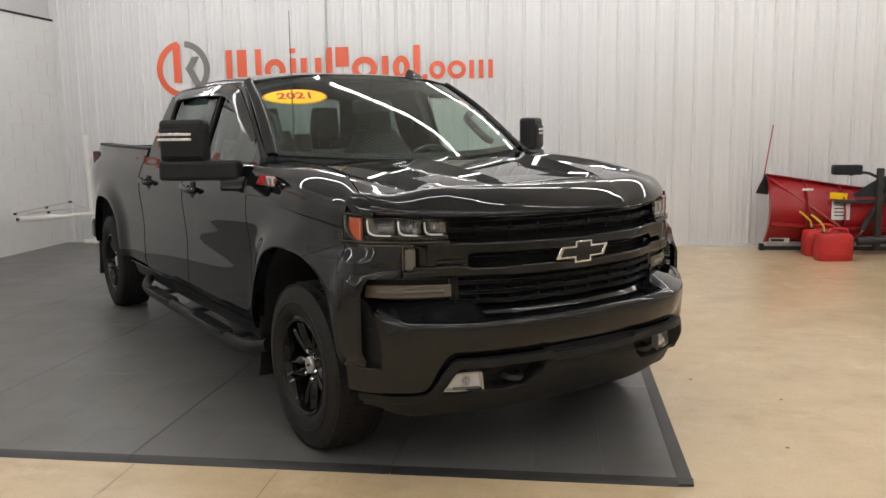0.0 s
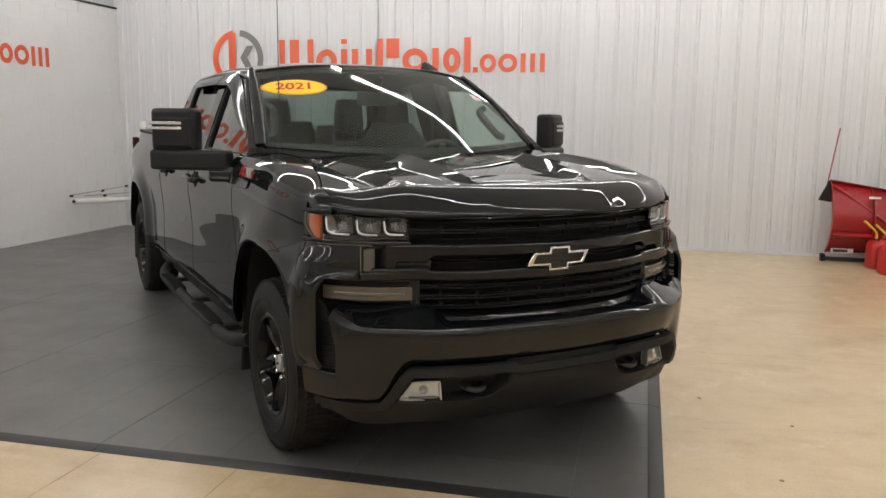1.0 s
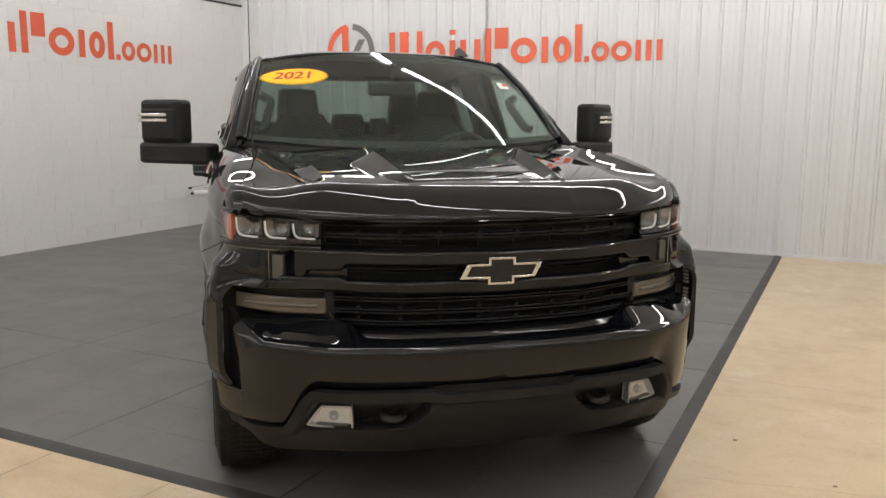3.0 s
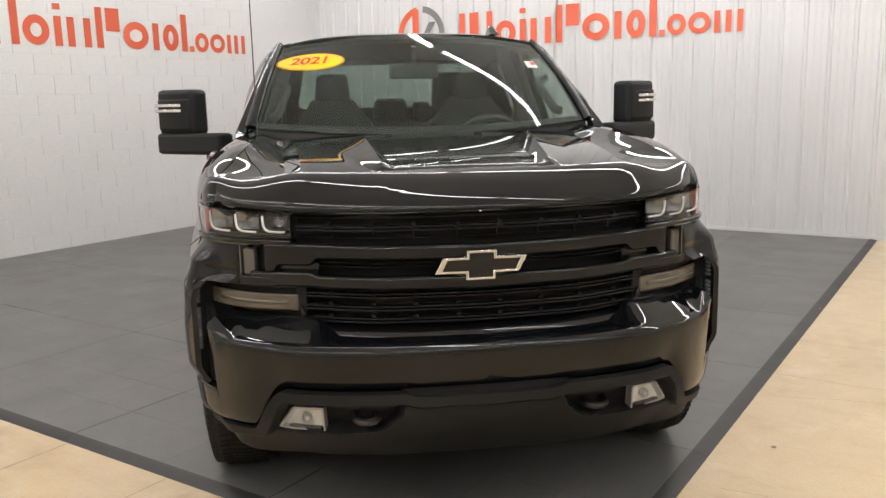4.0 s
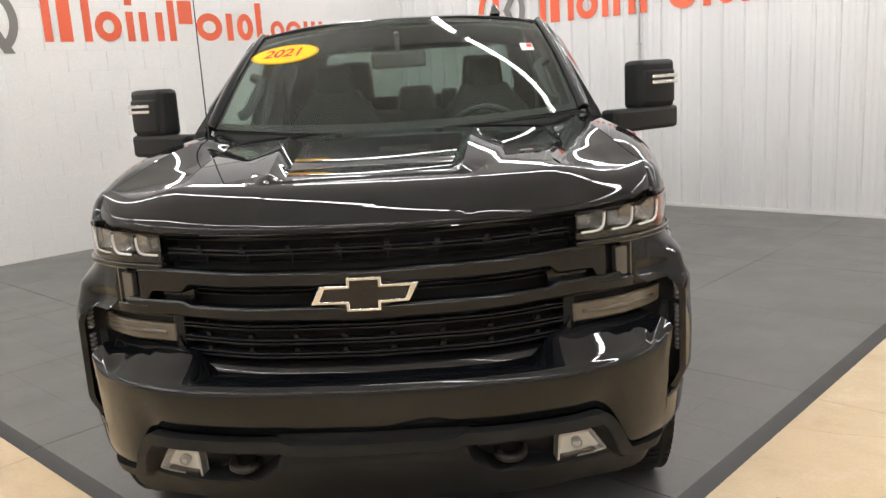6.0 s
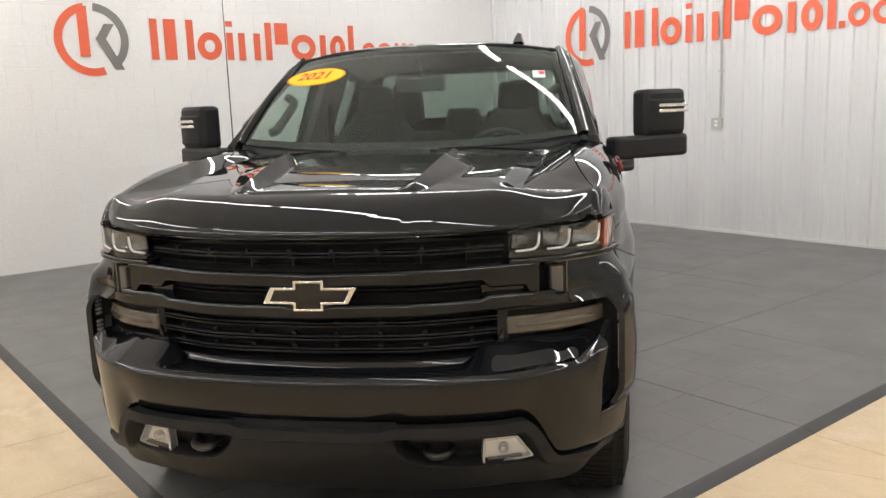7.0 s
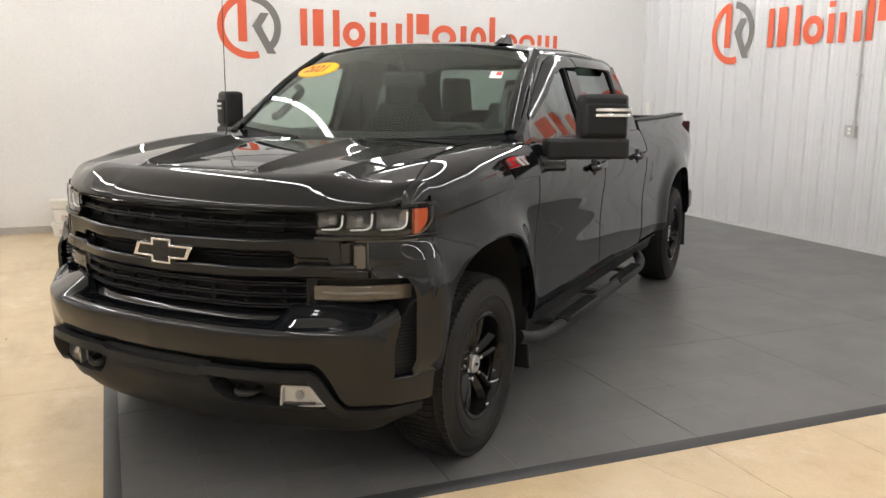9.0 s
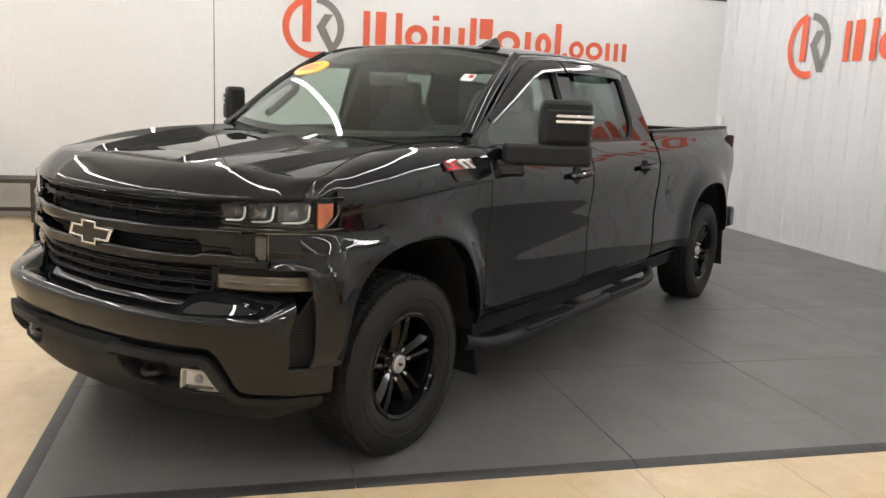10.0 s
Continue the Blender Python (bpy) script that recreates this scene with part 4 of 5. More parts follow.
    bar("lamp_rib", 0.62, 0.86, 0.801, 0.813, 0.01, SATIN, drl, grow=0.0, n=20, s=s, bevel=0.003)
    bar("surround_lip", 0.59, 0.93, lambda a: 0.858 + 0.004 * step(0.6, 0.9, a), 0.868, 0.05, GLOSS, drl, grow=0.004, n=30, s=s)

# bumper
bump_low = curve_of([(0.0, 0.551), (0.64, 0.551), (0.66, 0.544), (0.678, 0.525), (0.742, 0.415), (0.758, 0.400), (0.80, 0.390), (0.97, 0.378)])
bump_top = curve_of([(0.0, 0.702), (0.485, 0.702), (0.52, 0.722), (0.555, 0.757), (0.60, 0.764), (0.80, 0.768), (0.97, 0.770)])
END = 0.878


def bumper_f(s):
    def f(y, v, w):
        a = abs(y)
        lo, hi = bump_low(a), bump_top(a)
        # the crease climbs at the outer end
        up = 0.056 * min(max((a - 0.815) / (END - 0.815), 0.0), 1.0)
        v0 = [0.0, 0.08, 0.16, 0.4, 0.62, 0.70, 0.75, 0.80, 0.90, 1.0]
        z = curve_of(list(zip(v0, (lo, lo + 0.008, lo + 0.025, lerp(lo, 0.68, 0.5), 0.662 + up, 0.685 + up, 0.695 + up, 0.703 + 0.9 * up, lerp(0.703 + 0.9 * up, hi, 0.5), hi))))(v)
        d = curve_of(list(zip(v0, (0.036, 0.017, 0.008, -0.004, -0.012, -0.010, 0.000, 0.016 + 0.1 * up, 0.066, 0.115))))(v) + 0.55 * up * step(0.62, 0.72, v) * step(1.0, 0.8, v)
        reach = 0.018 * step(0.675, 0.735, float(z)) * step(0.815, END, a)
        return plan(bump_x, s, -float(d))(y + math.copysign(reach, y), float(z), w)

    return f


VB = [0.0, 0.04, 0.08, 0.12, 0.16, 0.24, 0.32, 0.4, 0.5, 0.62] + [0.66 + 0.02 * k for k in range(18)]
bumper = part("front_bumper", sheet(bumper_f(1), ys(-END, END, 110, bump_x), VB, 0.02), PAINT, truck, "glossy black front bumper", sharp=40)
for s in (-1, 1):
    part("bumper_corner", sheet(lambda y, z, w, s=s: plan(bump_x, s, -float(np.interp(z, (0.378, 0.388, 0.405, 0.50), (0.036, 0.017, 0.008, -0.004))))(y, z, w), ys(END + 0.0005, 0.966, 12, bump_x), rows_between(lambda a: bump_low(a), lambda a: 0.490 + 0.012 * step(0.92, 0.957, a), 12), 0.04), PAINT, bumper, sharp=50)
    bar("bumper_lip", 0.872, 0.966, lambda a: 0.486 + 0.012 * step(0.92, 0.957, a), lambda a: 0.502 + 0.012 * step(0.92, 0.957, a), 0.05, PAINT, bumper, xf=bump_x, grow=0.003, n=14, s=s, bevel=0.006)
    bar("vent_recess", 0.865, 0.930, 0.49, lambda a: lerp(0.74, 0.69, step(0.885, 0.912, a)), 0.02, DARK, bumper, xf=bump_x, grow=-0.06, n=12, s=s, bevel=0)
    part("vent_liner", sheet(lambda t, z, w, s=s: Vector((0.475 - w, s * lerp(0.70, body_y(0.475, z) - 0.010, t), z)), [0.0, 0.5, 1.0], list(np.linspace(0.44, 0.90, 22)), 0.01), DARK, bumper)
    bar("vent_panel", 0.877, 0.945, 0.49, lambda a: lerp(0.69, 0.775, step(0.895, 0.945, a)), 0.02, PLASTIC, bumper, xf=bump_x, grow=-0.034, n=12, s=s, bevel=0)
    for k in range(16):
        bar("vent_rib", 0.881, 0.940, 0.505 + 0.0125 * k, 0.509 + 0.0125 * k, 0.012, PLASTIC, bumper, xf=bump_x, grow=-0.031, n=5, s=s, bevel=0.001)
    # dark duct ribs given pale silver, so their glints are in the colour
    for k in range(17):
        if k != 10:
            z = 0.615 + 0.0150 * k
            y = body_y(0.53, z) - 0.026
            part("duct_rib", box((0.482, s * y - 0.005, z), (0.508, s * y + 0.005, z + 0.009)), BADGE_SILVER, bumper, "duct rib, coloured pale for its glints")
    bar("vent_edge", 0.875, 0.881, lambda a: 0.50, lambda a: 0.685, 0.05, PAINT, bumper, xf=bump_x, grow=0.0, n=3, s=s, bevel=0.002)

# lower valance: one moulded panel with a proud band along its top and two hollow pockets
POCKET = rounded([(0.258, 0.508), (0.272, 0.462), (0.325, 0.416), (0.37, 0.404), (0.66, 0.394), (0.706, 0.398), (0.660, 0.490), (0.64, 0.507)], 0.018, 4)
BAND = [(0.0, 0.538), (0.22, 0.538), (0.262, 0.551), (0.64, 0.551), (0.66, 0.544), (0.678, 0.525), (0.742, 0.415), (0.758, 0.400), (0.97, 0.378)]


def to_line(p, a, b):
    d = (b[0] - a[0], b[1] - a[1])
    k = min(max(((p[0] - a[0]) * d[0] + (p[1] - a[1]) * d[1]) / (d[0] ** 2 + d[1] ** 2), 0.0), 1.0)
    return math.hypot(p[0] - a[0] - k * d[0], p[1] - a[1] - k * d[1])


def outside(p, loop):
    """Distance from an outline, below nought within it."""
    d, within = 9.0, False
    for a, b in zip(loop, loop[1:] + loop[:1]):
        d = min(d, to_line(p, a, b))
        if (a[1] > p[1]) != (b[1] > p[1]) and p[0] < a[0] + (p[1] - a[1]) / (b[1] - a[1]) * (b[0] - a[0]):
            within = not within
    return -d if within else d


def under(y, z, w):
    p = (abs(y), z)
    band = min(to_line(p, a, b) for a, b in zip(BAND, BAND[1:]))
    proud = step(0.046, 0.036, band)
    pocket = step(0.0, -0.016, outside(p, POCKET))
    roll = lerp(0.13, 0.05, step(0.6, 0.9, abs(y))) * (max(0.47 - z, 0.0) / 0.19) ** 1.5
    return plan(bump_x, 1, 0.014 * proud - 0.010 * (1 - proud) - 0.03 * step(0.84, 0.93, abs(y)) - 0.075 * pocket - roll)(y, z, w)


band_top = curve_of([(y, z - 0.003) for y, z in BAND])
bm = bmesh.new()
add_sheet(bm, under, ys(-0.955, 0.955, 240, bump_x), lambda y: list(np.linspace(0.285 + 0.03 * step(0.8, 0.95, abs(y)), band_top(abs(y)), 40)), 0.04)
valance = part("valance", bm, VALANCE, truck, "dark grey textured lower bumper panel", sharp=50)
bar("valance_slot", -0.27, 0.27, 0.530, 0.556, 0.03, DARK, valance, xf=bump_x, grow=-0.02, n=24, bevel=0)
for s in (-1, 1):
    fog = empty("fog_light", Matrix())
    fog.parent = truck
    outline = rounded([(0.517, 0.390), (0.674, 0.402), (0.626, 0.478), (0.524, 0.480)], 0.008, 4)
    within = [(0.588 + (y - 0.588) * 0.9, 0.436 + (z - 0.436) * 0.84) for y, z in outline]
    at = plan(lambda a: bump_x(a) - 0.052, s)
    part("reflector", prism(outline, 0.006, lambda u, v, w: at(u, v, w + 0.03)), FOG_WHITE, fog, "lamp reflector, whitened for its shine")
    bm = bmesh.new()
    add_ring(bm, outline, within, 0.028, lambda u, v, w: at(u, v, w + 0.004))
    part("bezel", bm, SILVER, fog, bevel=0.002)
    bm = lathe([(0.0, 0.010), (0.008, 0.008), (0.012, 0.0), (0.015, 0.003), (0.017, 0.001), (0.016, -0.012), (0.0, -0.012)], 20, "x")
    part("lamp_core", bm, SILVER, fog, place=Matrix.Translation(at(0.585, 0.440, 0.018)))
    bar("inner_step", 0.535, 0.64, 0.408, 0.413, 0.02, SATIN, fog, xf=lambda a: bump_x(a) - 0.052, grow=-0.006, n=5, s=s)
    ob = part("lens", prism(outline, 0.004, at), CLEAR, fog)
    ob.visible_shadow = False
    hook = smooth_path([(0.79, s * 0.345, 0.452), (0.85, s * 0.35, 0.444), (0.868, s * 0.38, 0.440), (0.85, s * 0.415, 0.444), (0.79, s * 0.42, 0.452)])
    part("tow_hook", tube(hook, 0.013, 10), STEEL, truck, "dark steel tow hook")

# sides
zs = curve_of([(-0.7, 1.15), (-0.2, 1.12), (0.2, 1.085), (0.38, 1.06), (0.46, 1.05)])
for s in (-1, 1):
    bm = bmesh.new()
    xs = columns(0.405, -0.60, 50)
    low_xs = columns(0.548, -0.60, 66)
    add_sheet(bm, side_f(s), low_xs, lambda x: list(np.linspace(z_low(x, 0.497 if x > 0.35 else 0.47), zs(x) if x < 0.4051 else lerp(1.002, 0.885, step(0.47, 0.49, x)), 30)), 0.02)

    def over(x, v, w, s=s):
        y0, z0 = body_y(x, zs(x)), zs(x)
        y1 = hood_edge(x) + 0.006
        z1 = hood_z(x, hood_edge(x)) - 0.002
        a = v * math.pi / 2
        return Vector((x, s * (y1 + (y0 - y1) * max(math.cos(a), 0.0) ** 0.78 - w * 0.3), z0 + (z1 - z0) * math.sin(a) ** 0.78 - w))

    def skin(x, z, w, s=s):
        """The fender's surface at a height, over its shoulder too."""
        z0, z1 = zs(x), hood_z(x, hood_edge(x))
        if z <= z0:
            return side_f(s)(x, z, w)
        y0, y1 = body_y(x, z0), hood_edge(x) + 0.006
        q = min((z - z0) / (z1 - z0), 0.96) ** (1 / 0.78)
        return Vector((x, s * (y1 + (y0 - y1) * (1 - q * q) ** 0.39 - w), z - w * 0.5))


    add_sheet(bm, over, xs, list(np.linspace(0, 1, 18)), 0.02)

    # over the lamp's outer end
    def cap(t, v, w, s=s):
        a = hood_f(-t, 7.0 * s, 0.002)
        b = over(0.405, 0.0, 0.0, s).lerp(Vector((nose_x(0.887) + 0.002, s * 0.887, 1.125)), t)
        if t == 0:
            a = over(0.405, 1.0, 0.0, s)
        v = lerp(lerp(0.40, 0.0, t), 1.0, v)
        c, n = max(math.cos(v * math.pi / 2), 0.0) ** 0.78, math.sin(v * math.pi / 2) ** 0.78
        return Vector((lerp(b.x, a.x, v) - w * 0.5, a.y + (b.y - a.y) * c - s * w * 0.4, b.z + (a.z - b.z) * n - w * 0.5))

    add_sheet(bm, cap, list(np.linspace(1, 0, 14)), list(np.linspace(0, 1, 12)), 0.012)
    fender = part("front_fender", bm, PAINT, truck, "glossy black front fender", sharp=45)
    part("panel_gap", sheet(lambda t, v, w, s=s: side_f(s)(lerp(0.43, 0.15, t), lerp(1.008, 0.925, t) + 0.0028 * v, w - 0.0012), list(np.linspace(0, 1, 16)), [0.0, 1.0], 0.004), DARK, fender)

    def door(name, x0, x1, n):
        d = part(name, sheet(side_f(s), columns(x0, x1, n), lambda x: list(np.linspace(0.475, 1.295, 40)), 0.03), PAINT, truck, "glossy black door", bevel=0.006, sharp=45)
        return d

    fd = door("front_door", -0.608, -1.728, 30)
    rd = door("rear_door", -1.736, -2.792, 28)
    part("sill", sheet(lambda x, z, w, s=s: Vector((x, s * (0.925 - 0.3 * (0.47 - z) - w), z)), list(np.linspace(-0.56, -3.35, 20)), [0.36, 0.40, 0.44, 0.468], 0.05), PLASTIC, truck, bevel=0.008)
    bm = sheet(lambda x, z, w, s=s: side_f(s)(x, z, w - 0.006), list(np.linspace(-0.62, -3.3, 30)), [0.468, 0.478], 0.03)
    part("sill_trim", bm, GLOSS, truck)
    for d, x in ((fd, -1.52), (rd, -2.53)):
        y = body_y(x, 1.13)
        part("handle_cup", lathe([(0, 0.0), (0.045, 0.002), (0.052, 0.0), (0.045, -0.004), (0.0, -0.003)], 20), DARK, d, "dark cup behind the handle", place=pose(x + 0.01, s * (y + 0.002), 1.125))
        path = smooth_path([(x - 0.13, s * (y + 0.012), 1.135), (x - 0.09, s * (y + 0.036), 1.135), (x + 0.06, s * (y + 0.038), 1.125), (x + 0.12, s * (y + 0.012), 1.122)])
        bm = tube(path, [0.013] + [0.017] * (len(path) - 2) + [0.013], 10)
        part("handle", bm, PAINT, d, "glossy black handle")
    # black trim piece behind the fender with the badge
    f = lambda u, v, w: skin(u, v, w - 0.006)
    trim = part("fender_trim", prism(rounded([(-0.30, 1.155), (-0.62, 1.145), (-0.60, 1.235), (-0.47, 1.245), (-0.24, 1.225)], 0.02), 0.02, f), GLOSS, fender, "gloss black trim plate")
    f = lambda u, v, w: skin(u, v, w - 0.012)
    badge = part("badge", prism([(-0.23, 1.203), (-0.44, 1.210), (-0.435, 1.248), (-0.215, 1.240)], 0.008, f), BADGE_DARK, fender, "dark badge with red and silver slanted bars")
    f = lambda u, v, w: skin(u, v, w - 0.016)
    q = 0.03 * s
    for a, b, m, word in ((-0.232, -0.315, BADGE_RED, "red bar"), (-0.325, -0.375, BADGE_SILVER, "silver bar"), (-0.39, -0.415, BADGE_SILVER, "silver bar")):
        if s < 0:
            a, b = -0.655 - b, -0.655 - a
        for z0, z1 in ((1.236, 1.246), (1.204, 1.214)) if m is BADGE_RED else ((1.236, 1.246),):
            part("badge_bar", prism([(a, z0), (b, z0 + 0.002), (b, z1 + 0.002), (a, z1)], 0.006, f), m, badge, word)
        c = (a + b) / 2
        part("badge_bar", prism([(c + 0.012 - q, 1.206), (c - 0.012 - q, 1.207), (c - 0.012 + q, 1.245), (c + 0.012 + q, 1.244)], 0.006, f), m, badge, word)
    # wheel housings
    for cx, hw, top in ARCHES:
        pts = [(cx + (hw + 0.005) * math.copysign(abs(math.cos(a)) ** (2 / 2.6), math.cos(a)), 0.38 + (top - 0.37) * abs(math.sin(a)) ** (2 / 2.6)) for a in np.linspace(-0.05, math.pi + 0.05, 30)]
        bm = bmesh.new()
        r = [[bm.verts.new((x, s * y, z)) for x, z in pts] for y in (0.45, 0.94)]
        for i in range(len(pts) - 1):
            bm.faces.new((r[0][i], r[0][i + 1], r[1][i + 1], r[1][i]))
        bm.faces.new(r[0])
        part("wheel_liner", bm, DARK, truck)
    # mud flaps
    for x, z1 in ((-0.545, 0.52), (REAR - 0.555, 0.52)):
        bm = sheet(lambda a, b, w, x=x, s=s: Vector((x - 0.06 * (1 - b) ** 1.5 + w, s * lerp(0.76, 0.955, a), lerp(0.19, z1, b))), [0.0, 0.5, 1.0], list(np.linspace(0, 1, 8)), 0.02)
        part("mud_flap", bm, PLASTIC, truck, "black plastic mud flap", bevel=0.006)
    # side step: a bent tube with two ribbed pads
    rail = smooth_path([(-0.50, s * 0.93, 0.375), (-0.62, s * 0.975, 0.348), (-0.85, s * 1.0, 0.338), (-1.4, s * 1.005, 0.342), (-2.3, s * 1.005, 0.347), (-2.58, s * 1.0, 0.347), (-2.76, s * 0.975, 0.36), (-2.85, s * 0.93, 0.385)], 10)
    steps = part("side_step", tube(rail, 0.034, 16), PLASTIC, truck, "black tubular side step")
    for x0 in (-0.93, -1.98):
        pad = part("step_pad", box((x0 - 0.58, s * 0.962 if s > 0 else -1.042, 0.352), (x0, 1.042 if s > 0 else -0.962, 0.379)), PLASTIC, steps, "ribbed black step pad", bevel=0.012)
        for k in range(18):
            x = x0 - 0.03 - 0.03 * k
            part("pad_rib", box((x - 0.009, min(s * 0.967, s * 1.038), 0.377), (x + 0.004, max(s * 0.967, s * 1.038), 0.384)), PLASTIC, pad)
    for x in (-0.95, -1.75, -2.5):
        part("step_bracket", box((x - 0.03, min(s * 0.75, s * 1.02), 0.325), (x + 0.03, max(s * 0.75, s * 1.02), 0.352)), STEEL, steps)

# bed
for s in (-1, 1):
    rail_z = lambda x: lerp(1.345, 1.368, (-2.81 - x) / 1.9)
    bm = sheet(side_f(s), columns(-2.812, -4.70, 50), lambda x: list(np.linspace(z_low(x, 0.50), rail_z(x), 40)), 0.06)
    bed = part("bed_side", bm, PAINT, truck, "glossy black bed side", bevel=0.008, sharp=45)
    bm = sheet(lambda x, v, w, s=s: Vector((x, s * (body_y(x, 1.36) + 0.004 - 0.10 * v), rail_z(x) + 0.016 - w)), list(np.linspace(-2.83, -4.68, 12)), [0.0, 0.5, 1.0], 0.022)
    part("rail_cap", bm, PLASTIC, bed, "black plastic rail cap", bevel=0.005)
    bar_y = body_y(-4.66, 1.2)
    part("tail_light", box((-4.72, min(s * (bar_y - 0.07), s * (bar_y - 0.002)), 1.05), (-4.67, max(s * (bar_y - 0.07), s * (bar_y - 0.002)), 1.31)), RED_LENS, truck, "dark red tail light", bevel=0.012)
    part("bumper_end", box((-4.87, min(s * 0.5, s * 0.945), 0.50), (-4.715, max(s * 0.5, s * 0.945), 0.68)), PAINT, truck, "black rear bumper", bevel=0.03)
fuel = part("fuel_door", prism(rounded([(-2.98, 0.90), (-3.15, 0.90), (-3.15, 1.06), (-2.98, 1.06)], 0.02), 0.004, lambda u, v, w: side_f(1)(u, v, w - 0.002)), PAINT, truck, "fuel flap")
part("flap_button", lathe([(0, 0.004), (0.016, 0.003), (0.019, 0.0), (0.016, -0.004), (0, -0.004)], 16), PLASTIC, fuel, "small black button", place=pose(-3.03, body_y(-3.03, 0.935), 0.935))
part("bed_floor", box((-4.68, -0.84, 0.80), (-2.88, 0.84, 0.86)), PLASTIC, truck, "black bed liner")
part("bed_front", box((-2.90, -0.86, 0.55), (-2.85, 0.86, 1.33)), PAINT, truck, bevel=0.008)
part("tailgate", box((-4.71, -0.83, 0.62), (-4.65, 0.83, 1.355)), PAINT, truck, "glossy black tailgate", bevel=0.012)
part("bed_box", box((-4.64, -0.83, 0.86), (-4.62, 0.83, 1.30)), PLASTIC, truck)

# cab
cab_y = lambda z: 0.905 - 0.36 * (z - 1.28)
roof_mid = curve_of([(-2.63, 1.768), (-2.56, 1.80), (-2.4, 1.828), (-1.9, 1.845), (-1.5, 1.835), (-1.25, 1.818), (-1.16, 1.808), (-1.10, 1.797)])


def plate_holes(outer, holes, depth, f):
    bm = bmesh.new()
    made = []
    for w in (0.0, depth):
        edges, rings = [], []
        for loop in (outer, *holes):
            vs = [bm.verts.new(f(u, v, w)) for u, v in loop]
            edges += [bm.edges.new((vs[i], vs[(i + 1) % len(vs)])) for i in range(len(vs))]
            rings.append(vs)
        bmesh.ops.triangle_fill(bm, use_beauty=True, use_dissolve=False, edges=edges)
        made.append(rings)
    for a, b in zip(*made):
        for i in range(len(a)):
            j = (i + 1) % len(a)
            bm.faces.new((a[i], a[j], b[j], b[i]))
    return bm


cab_outline = [(-0.585, 1.285), (-0.60, 1.335), (-0.80, 1.475), (-1.02, 1.628), (-1.15, 1.715), (-1.24, 1.752), (-1.5, 1.765), (-2.0, 1.772), (-2.42, 1.762), (-2.54, 1.742), (-2.63, 1.70), (-2.69, 1.62), (-2.735, 1.51), (-2.785, 1.36), (-2.79, 1.26), (-1.7, 1.285)]
win_front = rounded([(-0.70, 1.298), (-0.685, 1.35), (-0.77, 1.42), (-1.0, 1.562), (-1.22, 1.68), (-1.36, 1.716), (-1.565, 1.72), (-1.59, 1.302)], 0.04, 5)
win_rear = rounded([(-1.73, 1.302), (-1.735, 1.72), (-2.38, 1.718), (-2.49, 1.69), (-2.525, 1.40), (-2.44, 1.305)], 0.045, 5)
for s in (-1, 1):
    f = lambda u, v, w, s=s: Vector((u, s * (cab_y(v) - w), v))
    cab = part("cab_side", plate_holes(cab_outline, (win_front, win_rear), 0.05, f), PAINT, truck, "glossy black window surround", bevel=0.006)
    for name, loop, m in (("front_window", win_front, SIDEGLASS), ("rear_window", win_rear, TINTED)):
        ob = part(name, prism(loop, 0.005, lambda u, v, w, f=f: f(u, v, w + 0.02)), m, cab, "side window glass")
        ob.visible_shadow = False
        c = Vector((sum(p[0] for p in loop) / len(loop), sum(p[1] for p in loop) / len(loop)))
        small = [tuple(c + (Vector(p) - c) * 0.955) for p in loop]
        bm = bmesh.new()
        add_ring(bm, loop, small, 0.012, lambda u, v, w, f=f: f(u, v, w + 0.006))
        part("window_seal", bm, PLASTIC, cab)
    part("pillar_cover", prism([(-1.592, 1.30), (-1.568, 1.725), (-1.733, 1.725), (-1.728, 1.30)], 0.006, lambda u, v, w, f=f: f(u, v, w - 0.004)), GLOSS, cab, "gloss black pillar cover")
    part("window_trim", sheet(lambda u, v, w, f=f: f(u, 1.282 + 0.02 * v, w - 0.008), list(np.linspace(-0.70, -2.55, 20)), [0.0, 1.0], 0.02), GLOSS, cab)
    # wind deflectors over the windows
    up = [(-0.735, 1.432), (-0.975, 1.578), (-1.20, 1.702), (-1.34, 1.742), (-1.645, 1.752)]
    dn = [(-0.765, 1.400), (-1.006, 1.522), (-1.234, 1.643), (-1.36, 1.676), (-1.635, 1.688)]
    out = [0.004, 0.03, 0.036, 0.038, 0.034]

    def visor(a, b, o):
        bm = bmesh.new()
        rows = [[bm.verts.new(f(*lerp(Vector(p), Vector(q), t), -(0.006 + k * math.sin(t * 1.5)))) for t in np.linspace(0, 1, 5).tolist()] for p, q, k in zip(a, b, o)]
        for r0, r1 in zip(rows, rows[1:]):
            for i in range(4):
                bm.faces.new((r0[i], r0[i + 1], r1[i + 1], r1[i]))
        bmesh.ops.solidify(bm, geom=bm.faces[:], thickness=0.004)
        return bm

    part("wind_deflector", visor(up, dn, out), GLOSS, cab, "gloss black wind deflector", sharp=60)
    up = [(-1.66, 1.752), (-1.9, 1.754), (-2.2, 1.75), (-2.40, 1.742), (-2.51, 1.72)]
    dn = [(-1.66, 1.692), (-1.9, 1.692), (-2.2, 1.690), (-2.38, 1.687), (-2.47, 1.680)]
    part("wind_deflector", visor(up, dn, [0.034, 0.038, 0.038, 0.03, 0.01]), GLOSS, cab, "gloss black wind deflector", sharp=60)


def roof_f(x, t, w):
    return Vector((x, t * 0.742, roof_mid(x) - 0.078 * abs(t) ** 3.2 - w))


def roof_sheet(u, t, w):
    # the front edge curves back along the windscreen's top
    return roof_f(lerp(-1.112 - 0.115 * abs(t) ** 2.2, -2.63, u), t, w)


